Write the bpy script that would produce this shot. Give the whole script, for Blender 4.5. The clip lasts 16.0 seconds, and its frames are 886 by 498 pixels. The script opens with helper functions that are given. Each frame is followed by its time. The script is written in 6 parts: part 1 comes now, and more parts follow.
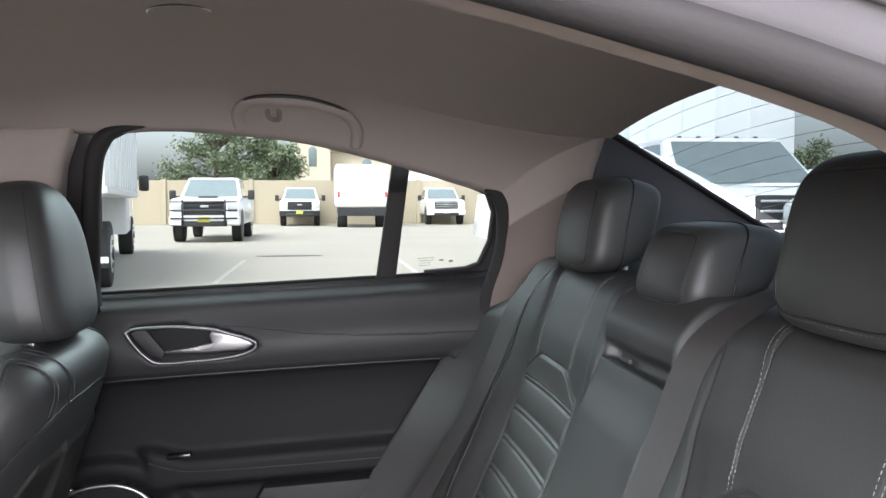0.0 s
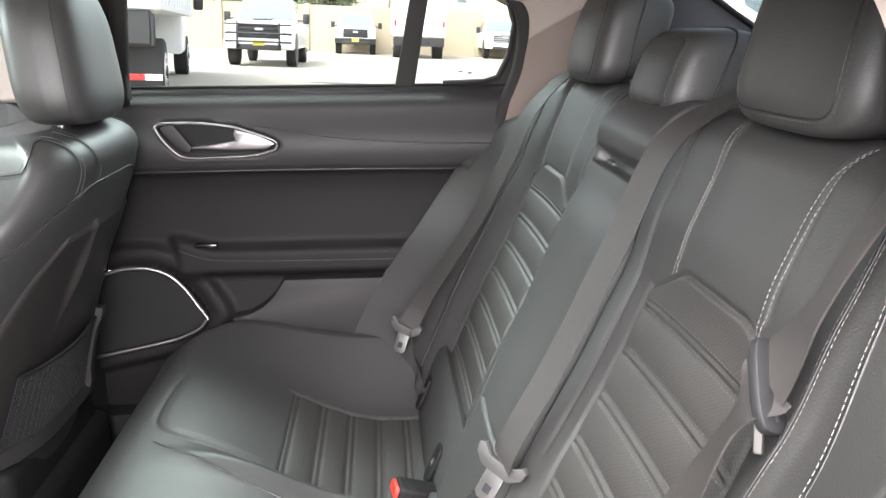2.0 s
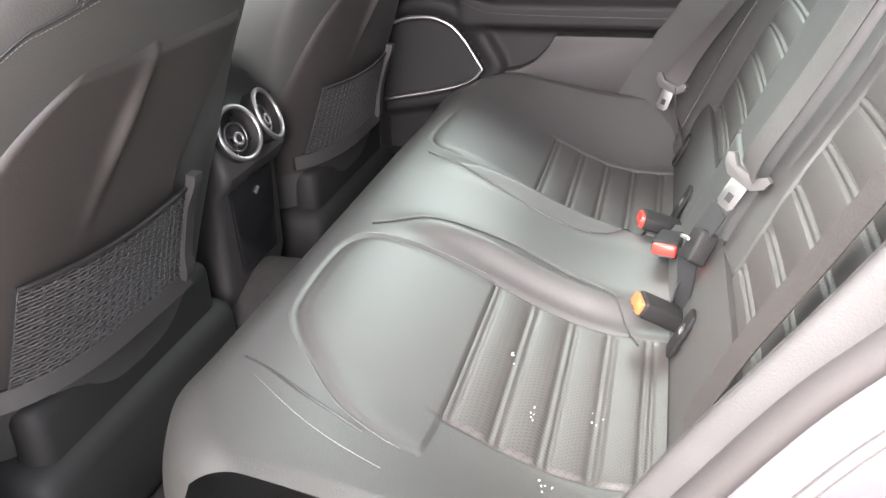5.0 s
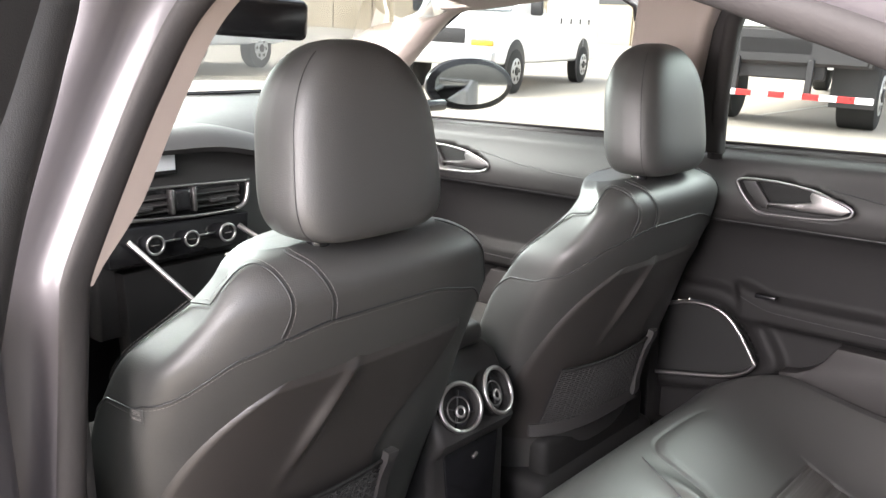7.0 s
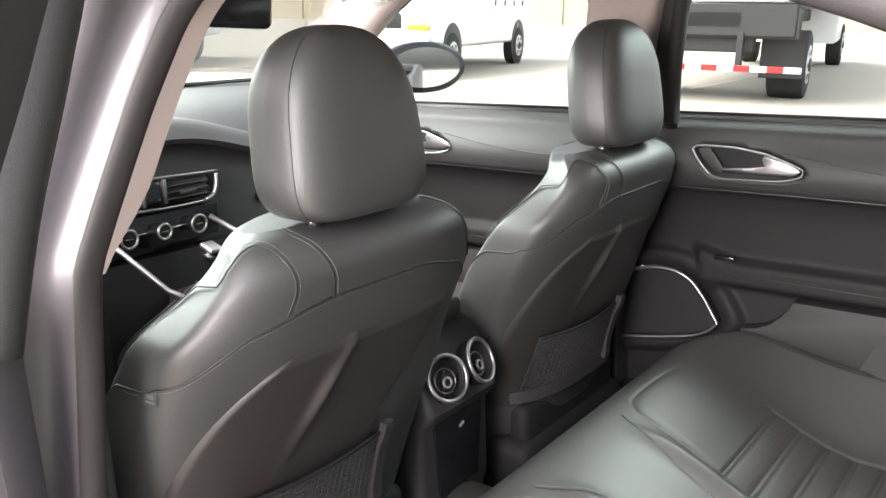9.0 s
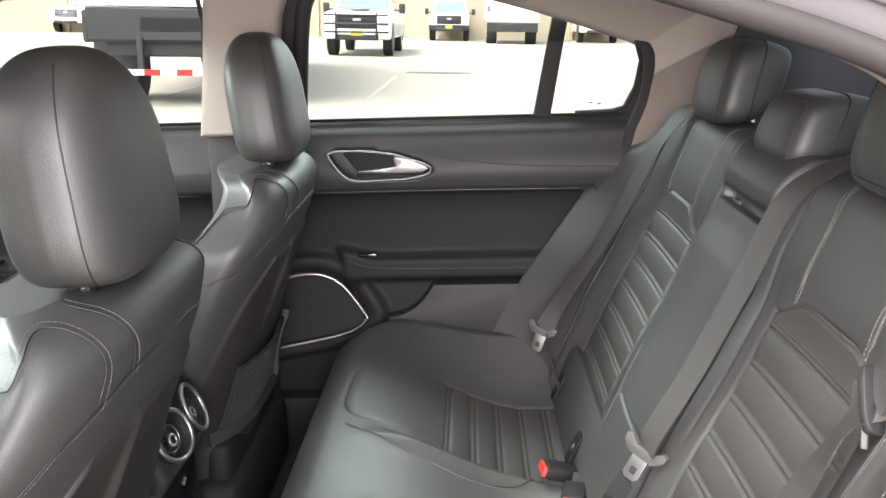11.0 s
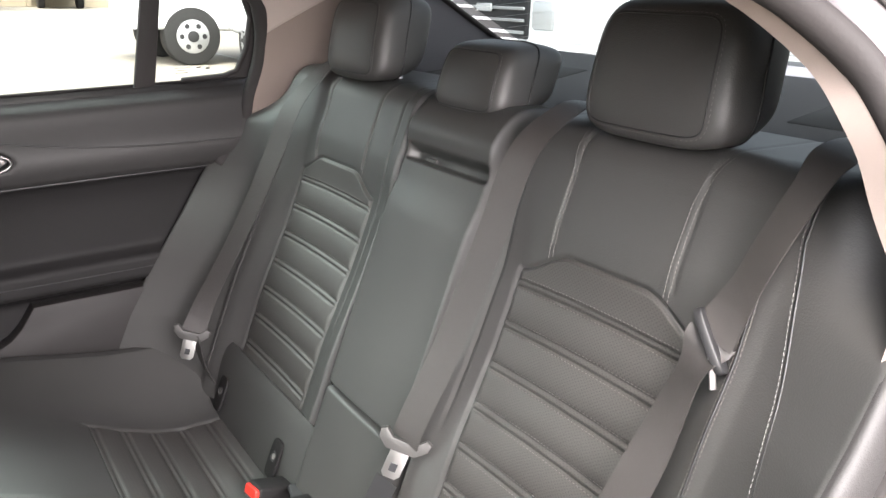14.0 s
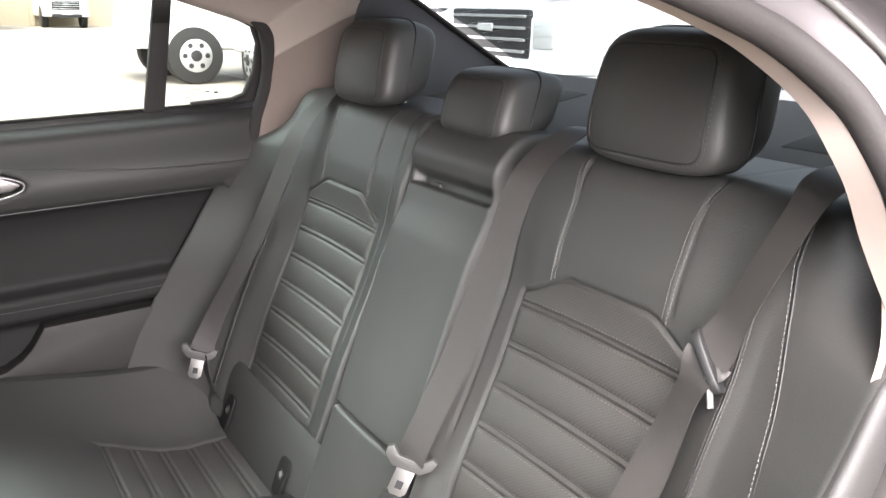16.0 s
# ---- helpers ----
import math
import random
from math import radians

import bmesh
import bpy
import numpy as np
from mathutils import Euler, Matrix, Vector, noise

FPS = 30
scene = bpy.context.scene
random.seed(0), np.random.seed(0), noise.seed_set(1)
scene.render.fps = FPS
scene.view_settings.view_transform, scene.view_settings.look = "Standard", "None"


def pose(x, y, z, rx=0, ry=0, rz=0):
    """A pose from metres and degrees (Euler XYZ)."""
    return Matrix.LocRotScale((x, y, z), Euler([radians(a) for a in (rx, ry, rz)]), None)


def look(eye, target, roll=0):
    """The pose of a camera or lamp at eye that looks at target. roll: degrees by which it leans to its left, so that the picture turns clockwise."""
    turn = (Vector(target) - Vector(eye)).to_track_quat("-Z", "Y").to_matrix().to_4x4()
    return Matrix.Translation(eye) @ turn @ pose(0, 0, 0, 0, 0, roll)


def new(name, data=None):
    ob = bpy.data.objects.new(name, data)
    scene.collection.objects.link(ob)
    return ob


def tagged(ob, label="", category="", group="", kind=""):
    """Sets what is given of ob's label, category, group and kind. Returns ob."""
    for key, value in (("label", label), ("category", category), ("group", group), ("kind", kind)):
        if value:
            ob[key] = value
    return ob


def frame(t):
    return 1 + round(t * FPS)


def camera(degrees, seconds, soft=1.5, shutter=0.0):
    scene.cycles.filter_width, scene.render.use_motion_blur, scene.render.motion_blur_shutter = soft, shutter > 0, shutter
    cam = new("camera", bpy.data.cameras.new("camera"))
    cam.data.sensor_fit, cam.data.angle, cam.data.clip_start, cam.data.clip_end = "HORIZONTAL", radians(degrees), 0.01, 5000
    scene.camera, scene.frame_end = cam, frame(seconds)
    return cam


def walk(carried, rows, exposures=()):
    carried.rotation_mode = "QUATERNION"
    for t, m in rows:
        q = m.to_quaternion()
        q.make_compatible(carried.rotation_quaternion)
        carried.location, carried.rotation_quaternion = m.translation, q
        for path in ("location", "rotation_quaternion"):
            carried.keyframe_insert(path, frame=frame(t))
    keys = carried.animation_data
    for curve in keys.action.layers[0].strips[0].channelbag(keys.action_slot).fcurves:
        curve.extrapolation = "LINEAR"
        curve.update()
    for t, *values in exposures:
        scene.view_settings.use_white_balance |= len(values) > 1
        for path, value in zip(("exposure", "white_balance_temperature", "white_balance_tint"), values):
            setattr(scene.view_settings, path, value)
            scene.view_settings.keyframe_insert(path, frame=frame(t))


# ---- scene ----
cam = camera(55.5, 16.0)
PATH = [
    (0, (-0.969, 0.216, 1.174), (1.008, -0.066, 1.051), -2.7),
    (0.5, (-0.955, 0.2, 1.172), (0.998, -0.187, 0.989), -1.2),
    (1, (-0.965, 0.188, 1.163), (0.985, -0.19, 0.924), -0.7),
    (1.5, (-0.996, 0.18, 1.149), (0.948, -0.104, 0.775), -0.5),
    (2, (-1.036, 0.146, 1.126), (0.895, 0.005, 0.626), -0.4),
    (2.5, (-1.087, 0.127, 1.088), (0.805, 0.148, 0.439), -0.8),
    (2.8, (-1.121, 0.129, 1.072), (0.738, 0.219, 0.34), -0.5),
    (3, (-1.135, 0.126, 1.044), (0.707, 0.274, 0.281), -1.5),
    (3.5, (-1.177, 0.129, 1.01), (0.62, 0.413, 0.18), -2.2),
    (3.7, (-1.192, 0.133, 0.992), (0.591, 0.457, 0.144), -2.4),
    (5.8, (-1.134, 0.094, 1.055), (0.574, 0.786, 0.278), 0.1),
    (6, (-1.123, 0.038, 1.095), (0.561, 0.845, 0.381), 0.3),
    (6.5, (-1.087, -0.061, 1.165), (0.475, 1.066, 0.627), 0.9),
    (7, (-1.078, -0.131, 1.225), (0.37, 1.165, 0.752), 0.5),
    (7.5, (-1.093, -0.165, 1.226), (0.299, 1.189, 0.747), -0.2),
    (8, (-1.092, -0.171, 1.218), (0.271, 1.206, 0.723), -0.8),
    (8.2, (-1.098, -0.17, 1.215), (0.265, 1.208, 0.72), -0.9),
    (10.3, (-1.251, 0.106, 1.237), (0.617, 0.599, 0.717), -2.1),
    (10.5, (-1.256, 0.148, 1.233), (0.635, 0.547, 0.718), -2.0),
    (11, (-1.255, 0.257, 1.248), (0.671, 0.33, 0.716), -1.7),
    (11.5, (-1.242, 0.316, 1.254), (0.668, 0.123, 0.695), -2.1),
    (12, (-1.23, 0.346, 1.255), (0.63, -0.047, 0.631), -3.5),
    (12.5, (-1.199, 0.378, 1.256), (0.573, -0.285, 0.607), -2.5),
    (13, (-1.117, 0.471, 1.26), (0.552, -0.423, 0.616), -1.6),
    (13.5, (-1.055, 0.496, 1.244), (0.576, -0.47, 0.608), -1.0),
    (14, (-1.008, 0.482, 1.229), (0.603, -0.52, 0.596), -1.0),
    (14.5, (-0.96, 0.48, 1.216), (0.65, -0.523, 0.581), -0.9),
    (15, (-0.945, 0.479, 1.218), (0.652, -0.553, 0.596), -0.7),
    (15.5, (-0.957, 0.476, 1.222), (0.638, -0.56, 0.604), -0.8),
    (16, (-1.028, 0.5, 1.245), (0.595, -0.507, 0.65), -1.1),
]
TILT = pose(0, 0, 0, -2.58)
walk(cam, [(t, TILT @ look(eye, target, roll)) for t, eye, target, roll in PATH], exposures=[(0, 2.45, 6000, 10), (0.5, 2.68, 6030, 10), (1, 2.75, 6050, 10), (1.5, 2.85, 6200, 9), (2, 3.15, 6350, 11), (2.5, 3.45, 6500, 10), (3, 3.62, 6500, 14), (3.5, 3.36, 6500, 14), (5.8, 4.25, 6500, 12), (6.0, 4.32, 6480, 11), (6.5, 4.25, 6480, 11), (7.0, 3.3, 6550, 13), (8, 3.36, 6550, 13), (10.5, 2.95, 6480, 11), (12, 3.0, 6500, 12), (13, 2.76, 6560, 14), (14, 3.1, 6540, 12), (16, 3.18, 6520, 12)]
)

# ---- world, sun, exposure ----
world = bpy.data.worlds.new("sky")
scene.world = world
world.use_nodes = True
wn = world.node_tree
sky = wn.nodes.new("ShaderNodeTexSky")
sky.sky_type, sky.sun_disc = "NISHITA", False
sky.sun_elevation, sky.sun_rotation = radians(52), radians(304)
sky.air_density, sky.dust_density, sky.ozone_density = 1.0, 5.0, 0.6
desat = wn.nodes.new("ShaderNodeHueSaturation")
desat.inputs["Saturation"].default_value = 0.35
wn.links.new(sky.outputs[0], desat.inputs["Color"])
wn.links.new(desat.outputs[0], wn.nodes["Background"].inputs["Color"])
wn.nodes["Background"].inputs["Strength"].default_value = 0.13
sun = new("sun", bpy.data.lights.new("sun", "SUN"))
sun.data.energy, sun.data.angle, sun.data.color = 0.55, radians(28), (1.0, 0.95, 0.88)
sun.matrix_world = look((-6, 4, 9.5), (0, 0, 0))

# daylight through the open door
day = new("door_daylight", bpy.data.lights.new("door_daylight", "AREA"))
day.data.shape, day.data.size, day.data.size_y, day.data.energy, day.data.color = "RECTANGLE", 2.4, 2.0, 76.0, (1.0, 0.94, 0.94)
day.matrix_world = look((-3.0, 0.60, 1.72), (0.0, 0.06, 0.84))

# daylight of the sky beyond the closed side windows
far_day = new("window_daylight", bpy.data.lights.new("window_daylight", "AREA"))
far_day.data.shape, far_day.data.size, far_day.data.size_y, far_day.data.energy, far_day.data.color = "RECTANGLE", 1.5, 0.6, 9.0, (0.86, 1.0, 0.93)
far_day.matrix_world = look((1.45, 0.45, 1.85), (0.0, 0.10, 0.66))

# daylight of the sky ahead, through the windscreen
ahead = new("windscreen_daylight", bpy.data.lights.new("windscreen_daylight", "AREA"))
ahead.data.shape, ahead.data.size, ahead.data.size_y, ahead.data.energy, ahead.data.color = "RECTANGLE", 1.5, 0.5, 26.0, (0.88, 1.0, 0.93)
ahead.matrix_world = look((0.05, 3.0, 1.84), (0.05, -0.10, 0.85))

# ---- materials ----
def mat(name, color, rough=0.5, metal=0.0, bump=0.0, scale=60.0, vary=0.15, vscale=6.0, rvary=0.1, coat=0.0, spec=0.5, kind="noise", stretch=(1, 1, 1)):
    m = bpy.data.materials.new(name)
    m.use_nodes = True
    t = m.node_tree
    n, l = t.nodes, t.links
    b = n["Principled BSDF"]
    b.inputs["Metallic"].default_value = metal
    b.inputs["Coat Weight"].default_value = coat
    b.inputs["Specular IOR Level"].default_value = spec
    co = n.new("ShaderNodeTexCoord")
    mp = n.new("ShaderNodeMapping")
    mp.inputs["Scale"].default_value = stretch
    l.new(co.outputs["Object"], mp.inputs["Vector"])
    big = n.new("ShaderNodeTexNoise")
    big.inputs["Scale"].default_value, big.inputs["Detail"].default_value = vscale, 6
    l.new(mp.outputs[0], big.inputs["Vector"])
    ramp = n.new("ShaderNodeMix")
    ramp.data_type = "RGBA"
    c = Vector(color)
    ramp.inputs["A"].default_value = (*(c * (1 - vary)), 1)
    ramp.inputs["B"].default_value = (*(c * (1 + vary)), 1)
    l.new(big.outputs["Fac"], ramp.inputs["Factor"])
    l.new(ramp.outputs["Result"], b.inputs["Base Color"])
    rr = n.new("ShaderNodeMapRange")
    rr.inputs["To Min"].default_value, rr.inputs["To Max"].default_value = max(0.02, rough - rvary), min(1, rough + rvary)
    l.new(big.outputs["Fac"], rr.inputs["Value"])
    l.new(rr.outputs[0], b.inputs["Roughness"])
    if bump:
        if kind == "voronoi":
            fine = n.new("ShaderNodeTexVoronoi")
            fine.inputs["Scale"].default_value = scale
            out = fine.outputs["Distance"]
        elif kind == "wave":
            fine = n.new("ShaderNodeTexWave")
            fine.inputs["Scale"].default_value, fine.inputs["Distortion"].default_value = scale, 0.6
            out = fine.outputs["Fac"]
        else:
            fine = n.new("ShaderNodeTexNoise")
            fine.inputs["Scale"].default_value, fine.inputs["Detail"].default_value = scale, 4
            out = fine.outputs["Fac"]
        l.new(mp.outputs[0], fine.inputs["Vector"])
        bp = n.new("ShaderNodeBump")
        bp.inputs["Strength"].default_value, bp.inputs["Distance"].default_value = bump, 0.002
        l.new(out, bp.inputs["Height"])
        l.new(bp.outputs[0], b.inputs["Normal"])
    return m


def glass_mat(name, tint, mix=0.06):
    m = bpy.data.materials.new(name)
    m.use_nodes = True
    n, l = m.node_tree.nodes, m.node_tree.links
    n.remove(n["Principled BSDF"])
    tr, gl, mx = n.new("ShaderNodeBsdfTransparent"), n.new("ShaderNodeBsdfGlossy"), n.new("ShaderNodeMixShader")
    fr = n.new("ShaderNodeLayerWeight")
    fr.inputs["Blend"].default_value = 0.12
    tr.inputs["Color"].default_value = (*tint, 1)
    gl.inputs["Roughness"].default_value = 0.02
    sc = n.new("ShaderNodeMath")
    sc.operation, sc.inputs[1].default_value = "MULTIPLY", 0.6
    l.new(fr.outputs["Fresnel"], sc.inputs[0])
    l.new(sc.outputs[0], mx.inputs["Fac"])
    l.new(tr.outputs[0], mx.inputs[1])
    l.new(gl.outputs[0], mx.inputs[2])
    l.new(mx.outputs[0], n["Material Output"].inputs["Surface"])
    return m


leather = mat("black_leather", (0.036, 0.0355, 0.0345), 0.47, bump=0.09, scale=520, vary=0.18, vscale=5, rvary=0.06, kind="voronoi", spec=0.55)
# the warm light on the inserts is put into this browner tone
leather_insert = mat("perforated_leather", (0.041, 0.0385, 0.0365), 0.48, bump=0.10, scale=420, vary=0.15, vscale=8, rvary=0.06, kind="voronoi")


def perforate(m, pitch=0.0044, radius=0.00105):
    """Adds rows of small dark holes to a leather."""
    n, l = m.node_tree.nodes, m.node_tree.links
    b = n["Principled BSDF"]
    co = n.new("ShaderNodeTexCoord")
    sep = n.new("ShaderNodeSeparateXYZ")
    l.new(co.outputs["Object"], sep.inputs[0])

    def math_node(op, a, c=None):
        q = n.new("ShaderNodeMath")
        q.operation = op
        for i, v in enumerate((a, c)):
            if v is None:
                continue
            if isinstance(v, (int, float)):
                q.inputs[i].default_value = v
            else:
                l.new(v, q.inputs[i])
        return q.outputs[0]

    up = math_node("SUBTRACT", sep.outputs["Z"], sep.outputs["Y"])
    p, q = math_node("ADD", sep.outputs["X"], up), math_node("SUBTRACT", sep.outputs["X"], up)
    dist = None
    for v in (p, q):
        w = math_node("ABSOLUTE", math_node("SUBTRACT", math_node("FRACT", math_node("MULTIPLY", v, 1 / (pitch * 1.4))), 0.5))
        w = math_node("POWER", w, 2.0)
        dist = w if dist is None else math_node("ADD", dist, w)
    hole = math_node("LESS_THAN", dist, (radius / pitch) ** 2)
    old = b.inputs["Base Color"].links[0].from_socket
    mix = n.new("ShaderNodeMix")
    mix.data_type = "RGBA"
    l.new(hole, mix.inputs["Factor"])
    l.new(old, mix.inputs["A"])
    mix.inputs["B"].default_value = (0.016, 0.016, 0.016, 1)
    l.new(mix.outputs["Result"], b.inputs["Base Color"])


perforate(leather_insert)
leather_dark = mat("leather_piping", (0.012, 0.012, 0.013), 0.5, bump=0.1)
thread = mat("grey_thread", (0.125, 0.119, 0.113), 0.7, bump=0.2, scale=900)
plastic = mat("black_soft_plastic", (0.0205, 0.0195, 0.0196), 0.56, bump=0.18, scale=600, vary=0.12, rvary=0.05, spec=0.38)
plastic_low = mat("grained_door_plastic", (0.0105, 0.0100, 0.0102), 0.60, bump=0.3, scale=500, vary=0.15, spec=0.16)
gloss_black = mat("gloss_black_trim", (0.008, 0.008, 0.009), 0.16, vary=0.1)
rubber = mat("rubber_seal", (0.022, 0.020, 0.020), 0.7, bump=0.15, scale=300, spec=0.2)
headliner = mat("taupe_headliner_cloth", (0.320, 0.272, 0.248), 0.95, bump=0.35, scale=900, vary=0.06, spec=0.15)
pillar_trim = mat("pillar_trim_plastic", (0.175, 0.142, 0.126), 0.85, bump=0.2, scale=700, vary=0.06, spec=0.2)
slate_cloth = mat("slate_trim_cloth", (0.060, 0.060, 0.068), 0.8, bump=0.3, scale=800, vary=0.1, spec=0.25)
dark_cloth = mat("dark_grey_shelf_cloth", (0.027, 0.0275, 0.030), 0.9, bump=0.4, scale=800, vary=0.1, spec=0.2)
carpet = mat("black_carpet", (0.028, 0.026, 0.0255), 1.0, bump=1.0, scale=700, vary=0.4, vscale=90, spec=0.1)
net_mat = mat("pocket_net", (0.024, 0.023, 0.023), 0.8, bump=0.6, scale=250, kind="voronoi")
webbing = mat("belt_webbing", (0.036, 0.033, 0.032), 0.43, bump=0.25, scale=800, kind="wave", vary=0.1)
white_print = mat("white_print", (0.6, 0.6, 0.58), 0.6, vary=0.02)
panel_mat = mat("seat_back_panel", (0.023, 0.0205, 0.0195), 0.44, bump=0.15, scale=600, vary=0.2, vscale=9)
base_black = mat("black_seat_base", (0.011, 0.011, 0.011), 0.7, spec=0.2)
dark_chrome = mat("dark_satin_chrome", (0.22, 0.21, 0.21), 0.36, metal=1.0, vary=0.06)
chrome = mat("satin_chrome", (0.38, 0.365, 0.36), 0.40, metal=1.0, vary=0.06)
steel = mat("bright_steel", (0.52, 0.51, 0.50), 0.38, metal=1.0, vary=0.1)
red_plastic = mat("red_buckle_plastic", (0.50, 0.02, 0.012), 0.4, vary=0.06)
plate_mat = mat("yellow_plate", (0.50, 0.46, 0.06), 0.5, vary=0.06)
orange_plastic = mat("orange_buckle_plastic", (0.36, 0.075, 0.02), 0.5, vary=0.06)
grey_plastic = mat("grey_tongue_plastic", (0.051, 0.0496, 0.0483), 0.5, bump=0.1)
paint = mat("dark_grey_metallic_paint", (0.052, 0.047, 0.051), 0.52, metal=0.25, bump=0.1, scale=1500, vary=0.06, coat=0.12)
concrete = mat("pale_concrete", (0.31, 0.285, 0.24), 0.9, bump=0.4, scale=30, vary=0.14, vscale=0.35)
fence_mat = mat("cream_precast_wall", (0.36, 0.31, 0.23), 0.9, bump=0.4, scale=12, vary=0.08, vscale=0.5)
faded_line = mat("faded_line_paint", (0.40, 0.385, 0.35), 0.9, vary=0.25, vscale=9)
white_paint = mat("white_vehicle_paint", (0.78, 0.79, 0.80), 0.3, vary=0.03, coat=0.6)
white_panel = mat("white_box_panel", (0.74, 0.76, 0.78), 0.5, vary=0.05)
tyre_mat = mat("tyre_rubber", (0.02, 0.02, 0.02), 0.85, bump=0.3, scale=60)
rim_mat = mat("alloy_rim", (0.55, 0.56, 0.57), 0.4, metal=0.8)
vehicle_black = mat("black_vehicle_plastic", (0.018, 0.018, 0.02), 0.5)
vehicle_glass = mat("dark_vehicle_glass", (0.15, 0.185, 0.19), 0.08, spec=0.8, coat=1.0)
amber = mat("amber_lens", (0.85, 0.30, 0.03), 0.3)
red_lens = mat("red_lens", (0.5, 0.02, 0.02), 0.3)
lamp_lens = mat("clear_lens", (0.6, 0.62, 0.64), 0.15, metal=0.3)
bark = mat("bark", (0.10, 0.075, 0.055), 0.95, bump=0.8, scale=20)
leaf = mat("oak_leaves", (0.150, 0.185, 0.105), 0.75, vary=0.45, vscale=1.2)
stucco = mat("beige_stucco", (0.52, 0.45, 0.35), 0.95, bump=0.4, scale=20, vary=0.06)
roof_tile = mat("grey_shingles", (0.12, 0.115, 0.11), 0.9, bump=0.8, scale=12)
tint = glass_mat("car_glass", (0.53, 0.56, 0.54))
pocket_mat = mat("map_pocket_plastic", (0.018, 0.0165, 0.0165), 0.58, bump=0.3, scale=500, vary=0.15, spec=0.3)
tint_rear = glass_mat("rear_car_glass", (0.26, 0.285, 0.285))
# lighter copy of pillar_trim, with the door's daylight put into its colour
opening_mat = mat("door_opening_trim", (0.25, 0.208, 0.188), 0.85, bump=0.2, scale=700, vary=0.06, spec=0.2)
mirror_mat = mat("mirror_glass", (0.85, 0.87, 0.87), 0.03, metal=1.0, vary=0.01, rvary=0.0)


# ---- mesh helpers ----
def from_faces(verts, faces, smooth=True):
    me = bpy.data.meshes.new("m")
    me.from_pydata([tuple(v) for v in verts], [], faces)
    me.update()
    if smooth:
        me.polygons.foreach_set("use_smooth", [True] * len(me.polygons))
    return me


def from_bm(bm, smooth=False):
    bmesh.ops.recalc_face_normals(bm, faces=bm.faces)
    me = bpy.data.meshes.new("m")
    bm.to_mesh(me)
    bm.free()
    if smooth:
        me.polygons.foreach_set("use_smooth", [True] * len(me.polygons))
        me.set_sharp_from_angle(angle=radians(38))
    return me


def part(name, me, material, parent=None, label=""):
    """Links a mesh, or a bmesh, as one object under a thing."""
    if isinstance(me, bmesh.types.BMesh):
        me = from_bm(me, True)
    me.name = name
    me.materials.clear()
    me.materials.append(material)
    ob = new(name, me)
    if parent:
        ob.parent = parent
    if label:
        tagged(ob, label)
    return ob


def thing(name, label, category, group="", kind="", at=(0, 0, 0)):
    ob = new(name)
    ob.empty_display_size = 0.1
    ob.location = at
    return tagged(ob, label, category, group, kind)


def lerp_curve(pts, n):
    """n points along a Catmull-Rom curve through pts."""
    p = [Vector(q) for q in pts]
    out = []
    for i in range(n):
        s = i / (n - 1) * (len(p) - 1)
        k = min(int(s), len(p) - 2)
        f = s - k
        a, b, c, d = p[max(k - 1, 0)], p[k], p[k + 1], p[min(k + 2, len(p) - 1)]
        out.append(0.5 * (2 * b + (c - a) * f + (2 * a - 5 * b + 4 * c - d) * f * f + (3 * b - a - 3 * c + d) * f ** 3))
    return out


def surf(fn, nu, nv):
    verts = [fn(i / nu, j / nv) for j in range(nv + 1) for i in range(nu + 1)]
    w = nu + 1
    return from_faces(verts, [(j * w + i, j * w + i + 1, (j + 1) * w + i + 1, (j + 1) * w + i) for j in range(nv) for i in range(nu)])


def thick(me, d):
    """Gives an open sheet a thickness, along its normals."""
    bm = bmesh.new()
    bm.from_mesh(me)
    bmesh.ops.solidify(bm, geom=bm.faces[:], thickness=d)
    return from_bm(bm, True)


def tube(pts, r, n=8, closed=False, flat=1.0, up=None):
    pts = [Vector(p) for p in pts]
    k = len(pts)
    verts, faces = [], []
    nrm = None
    for i, p in enumerate(pts):
        a = pts[(i - 1) % k] if closed or i else p
        b = pts[(i + 1) % k] if closed or i < k - 1 else p
        d = (b - a).normalized()
        if up is not None:
            nrm = Vector(up)
        elif nrm is None:
            nrm = Vector((0, 0, 1)) if abs(d.z) < 0.9 else Vector((1, 0, 0))
        nrm = (nrm - d * nrm.dot(d)).normalized()
        s = d.cross(nrm)
        rad = r(i / max(k - 1, 1)) if callable(r) else r
        verts += [p + (nrm * math.cos(t) * flat + s * math.sin(t)) * rad for t in (2 * math.pi * j / n for j in range(n))]
    rings = k if closed else k - 1
    for i in range(rings):
        for j in range(n):
            a, b = i * n, ((i + 1) % k) * n
            faces.append((a + j, a + (j + 1) % n, b + (j + 1) % n, b + j))
    if not closed:
        faces += [tuple(range(n))[::-1], tuple(range((k - 1) * n, k * n))]
    return from_faces(verts, faces)


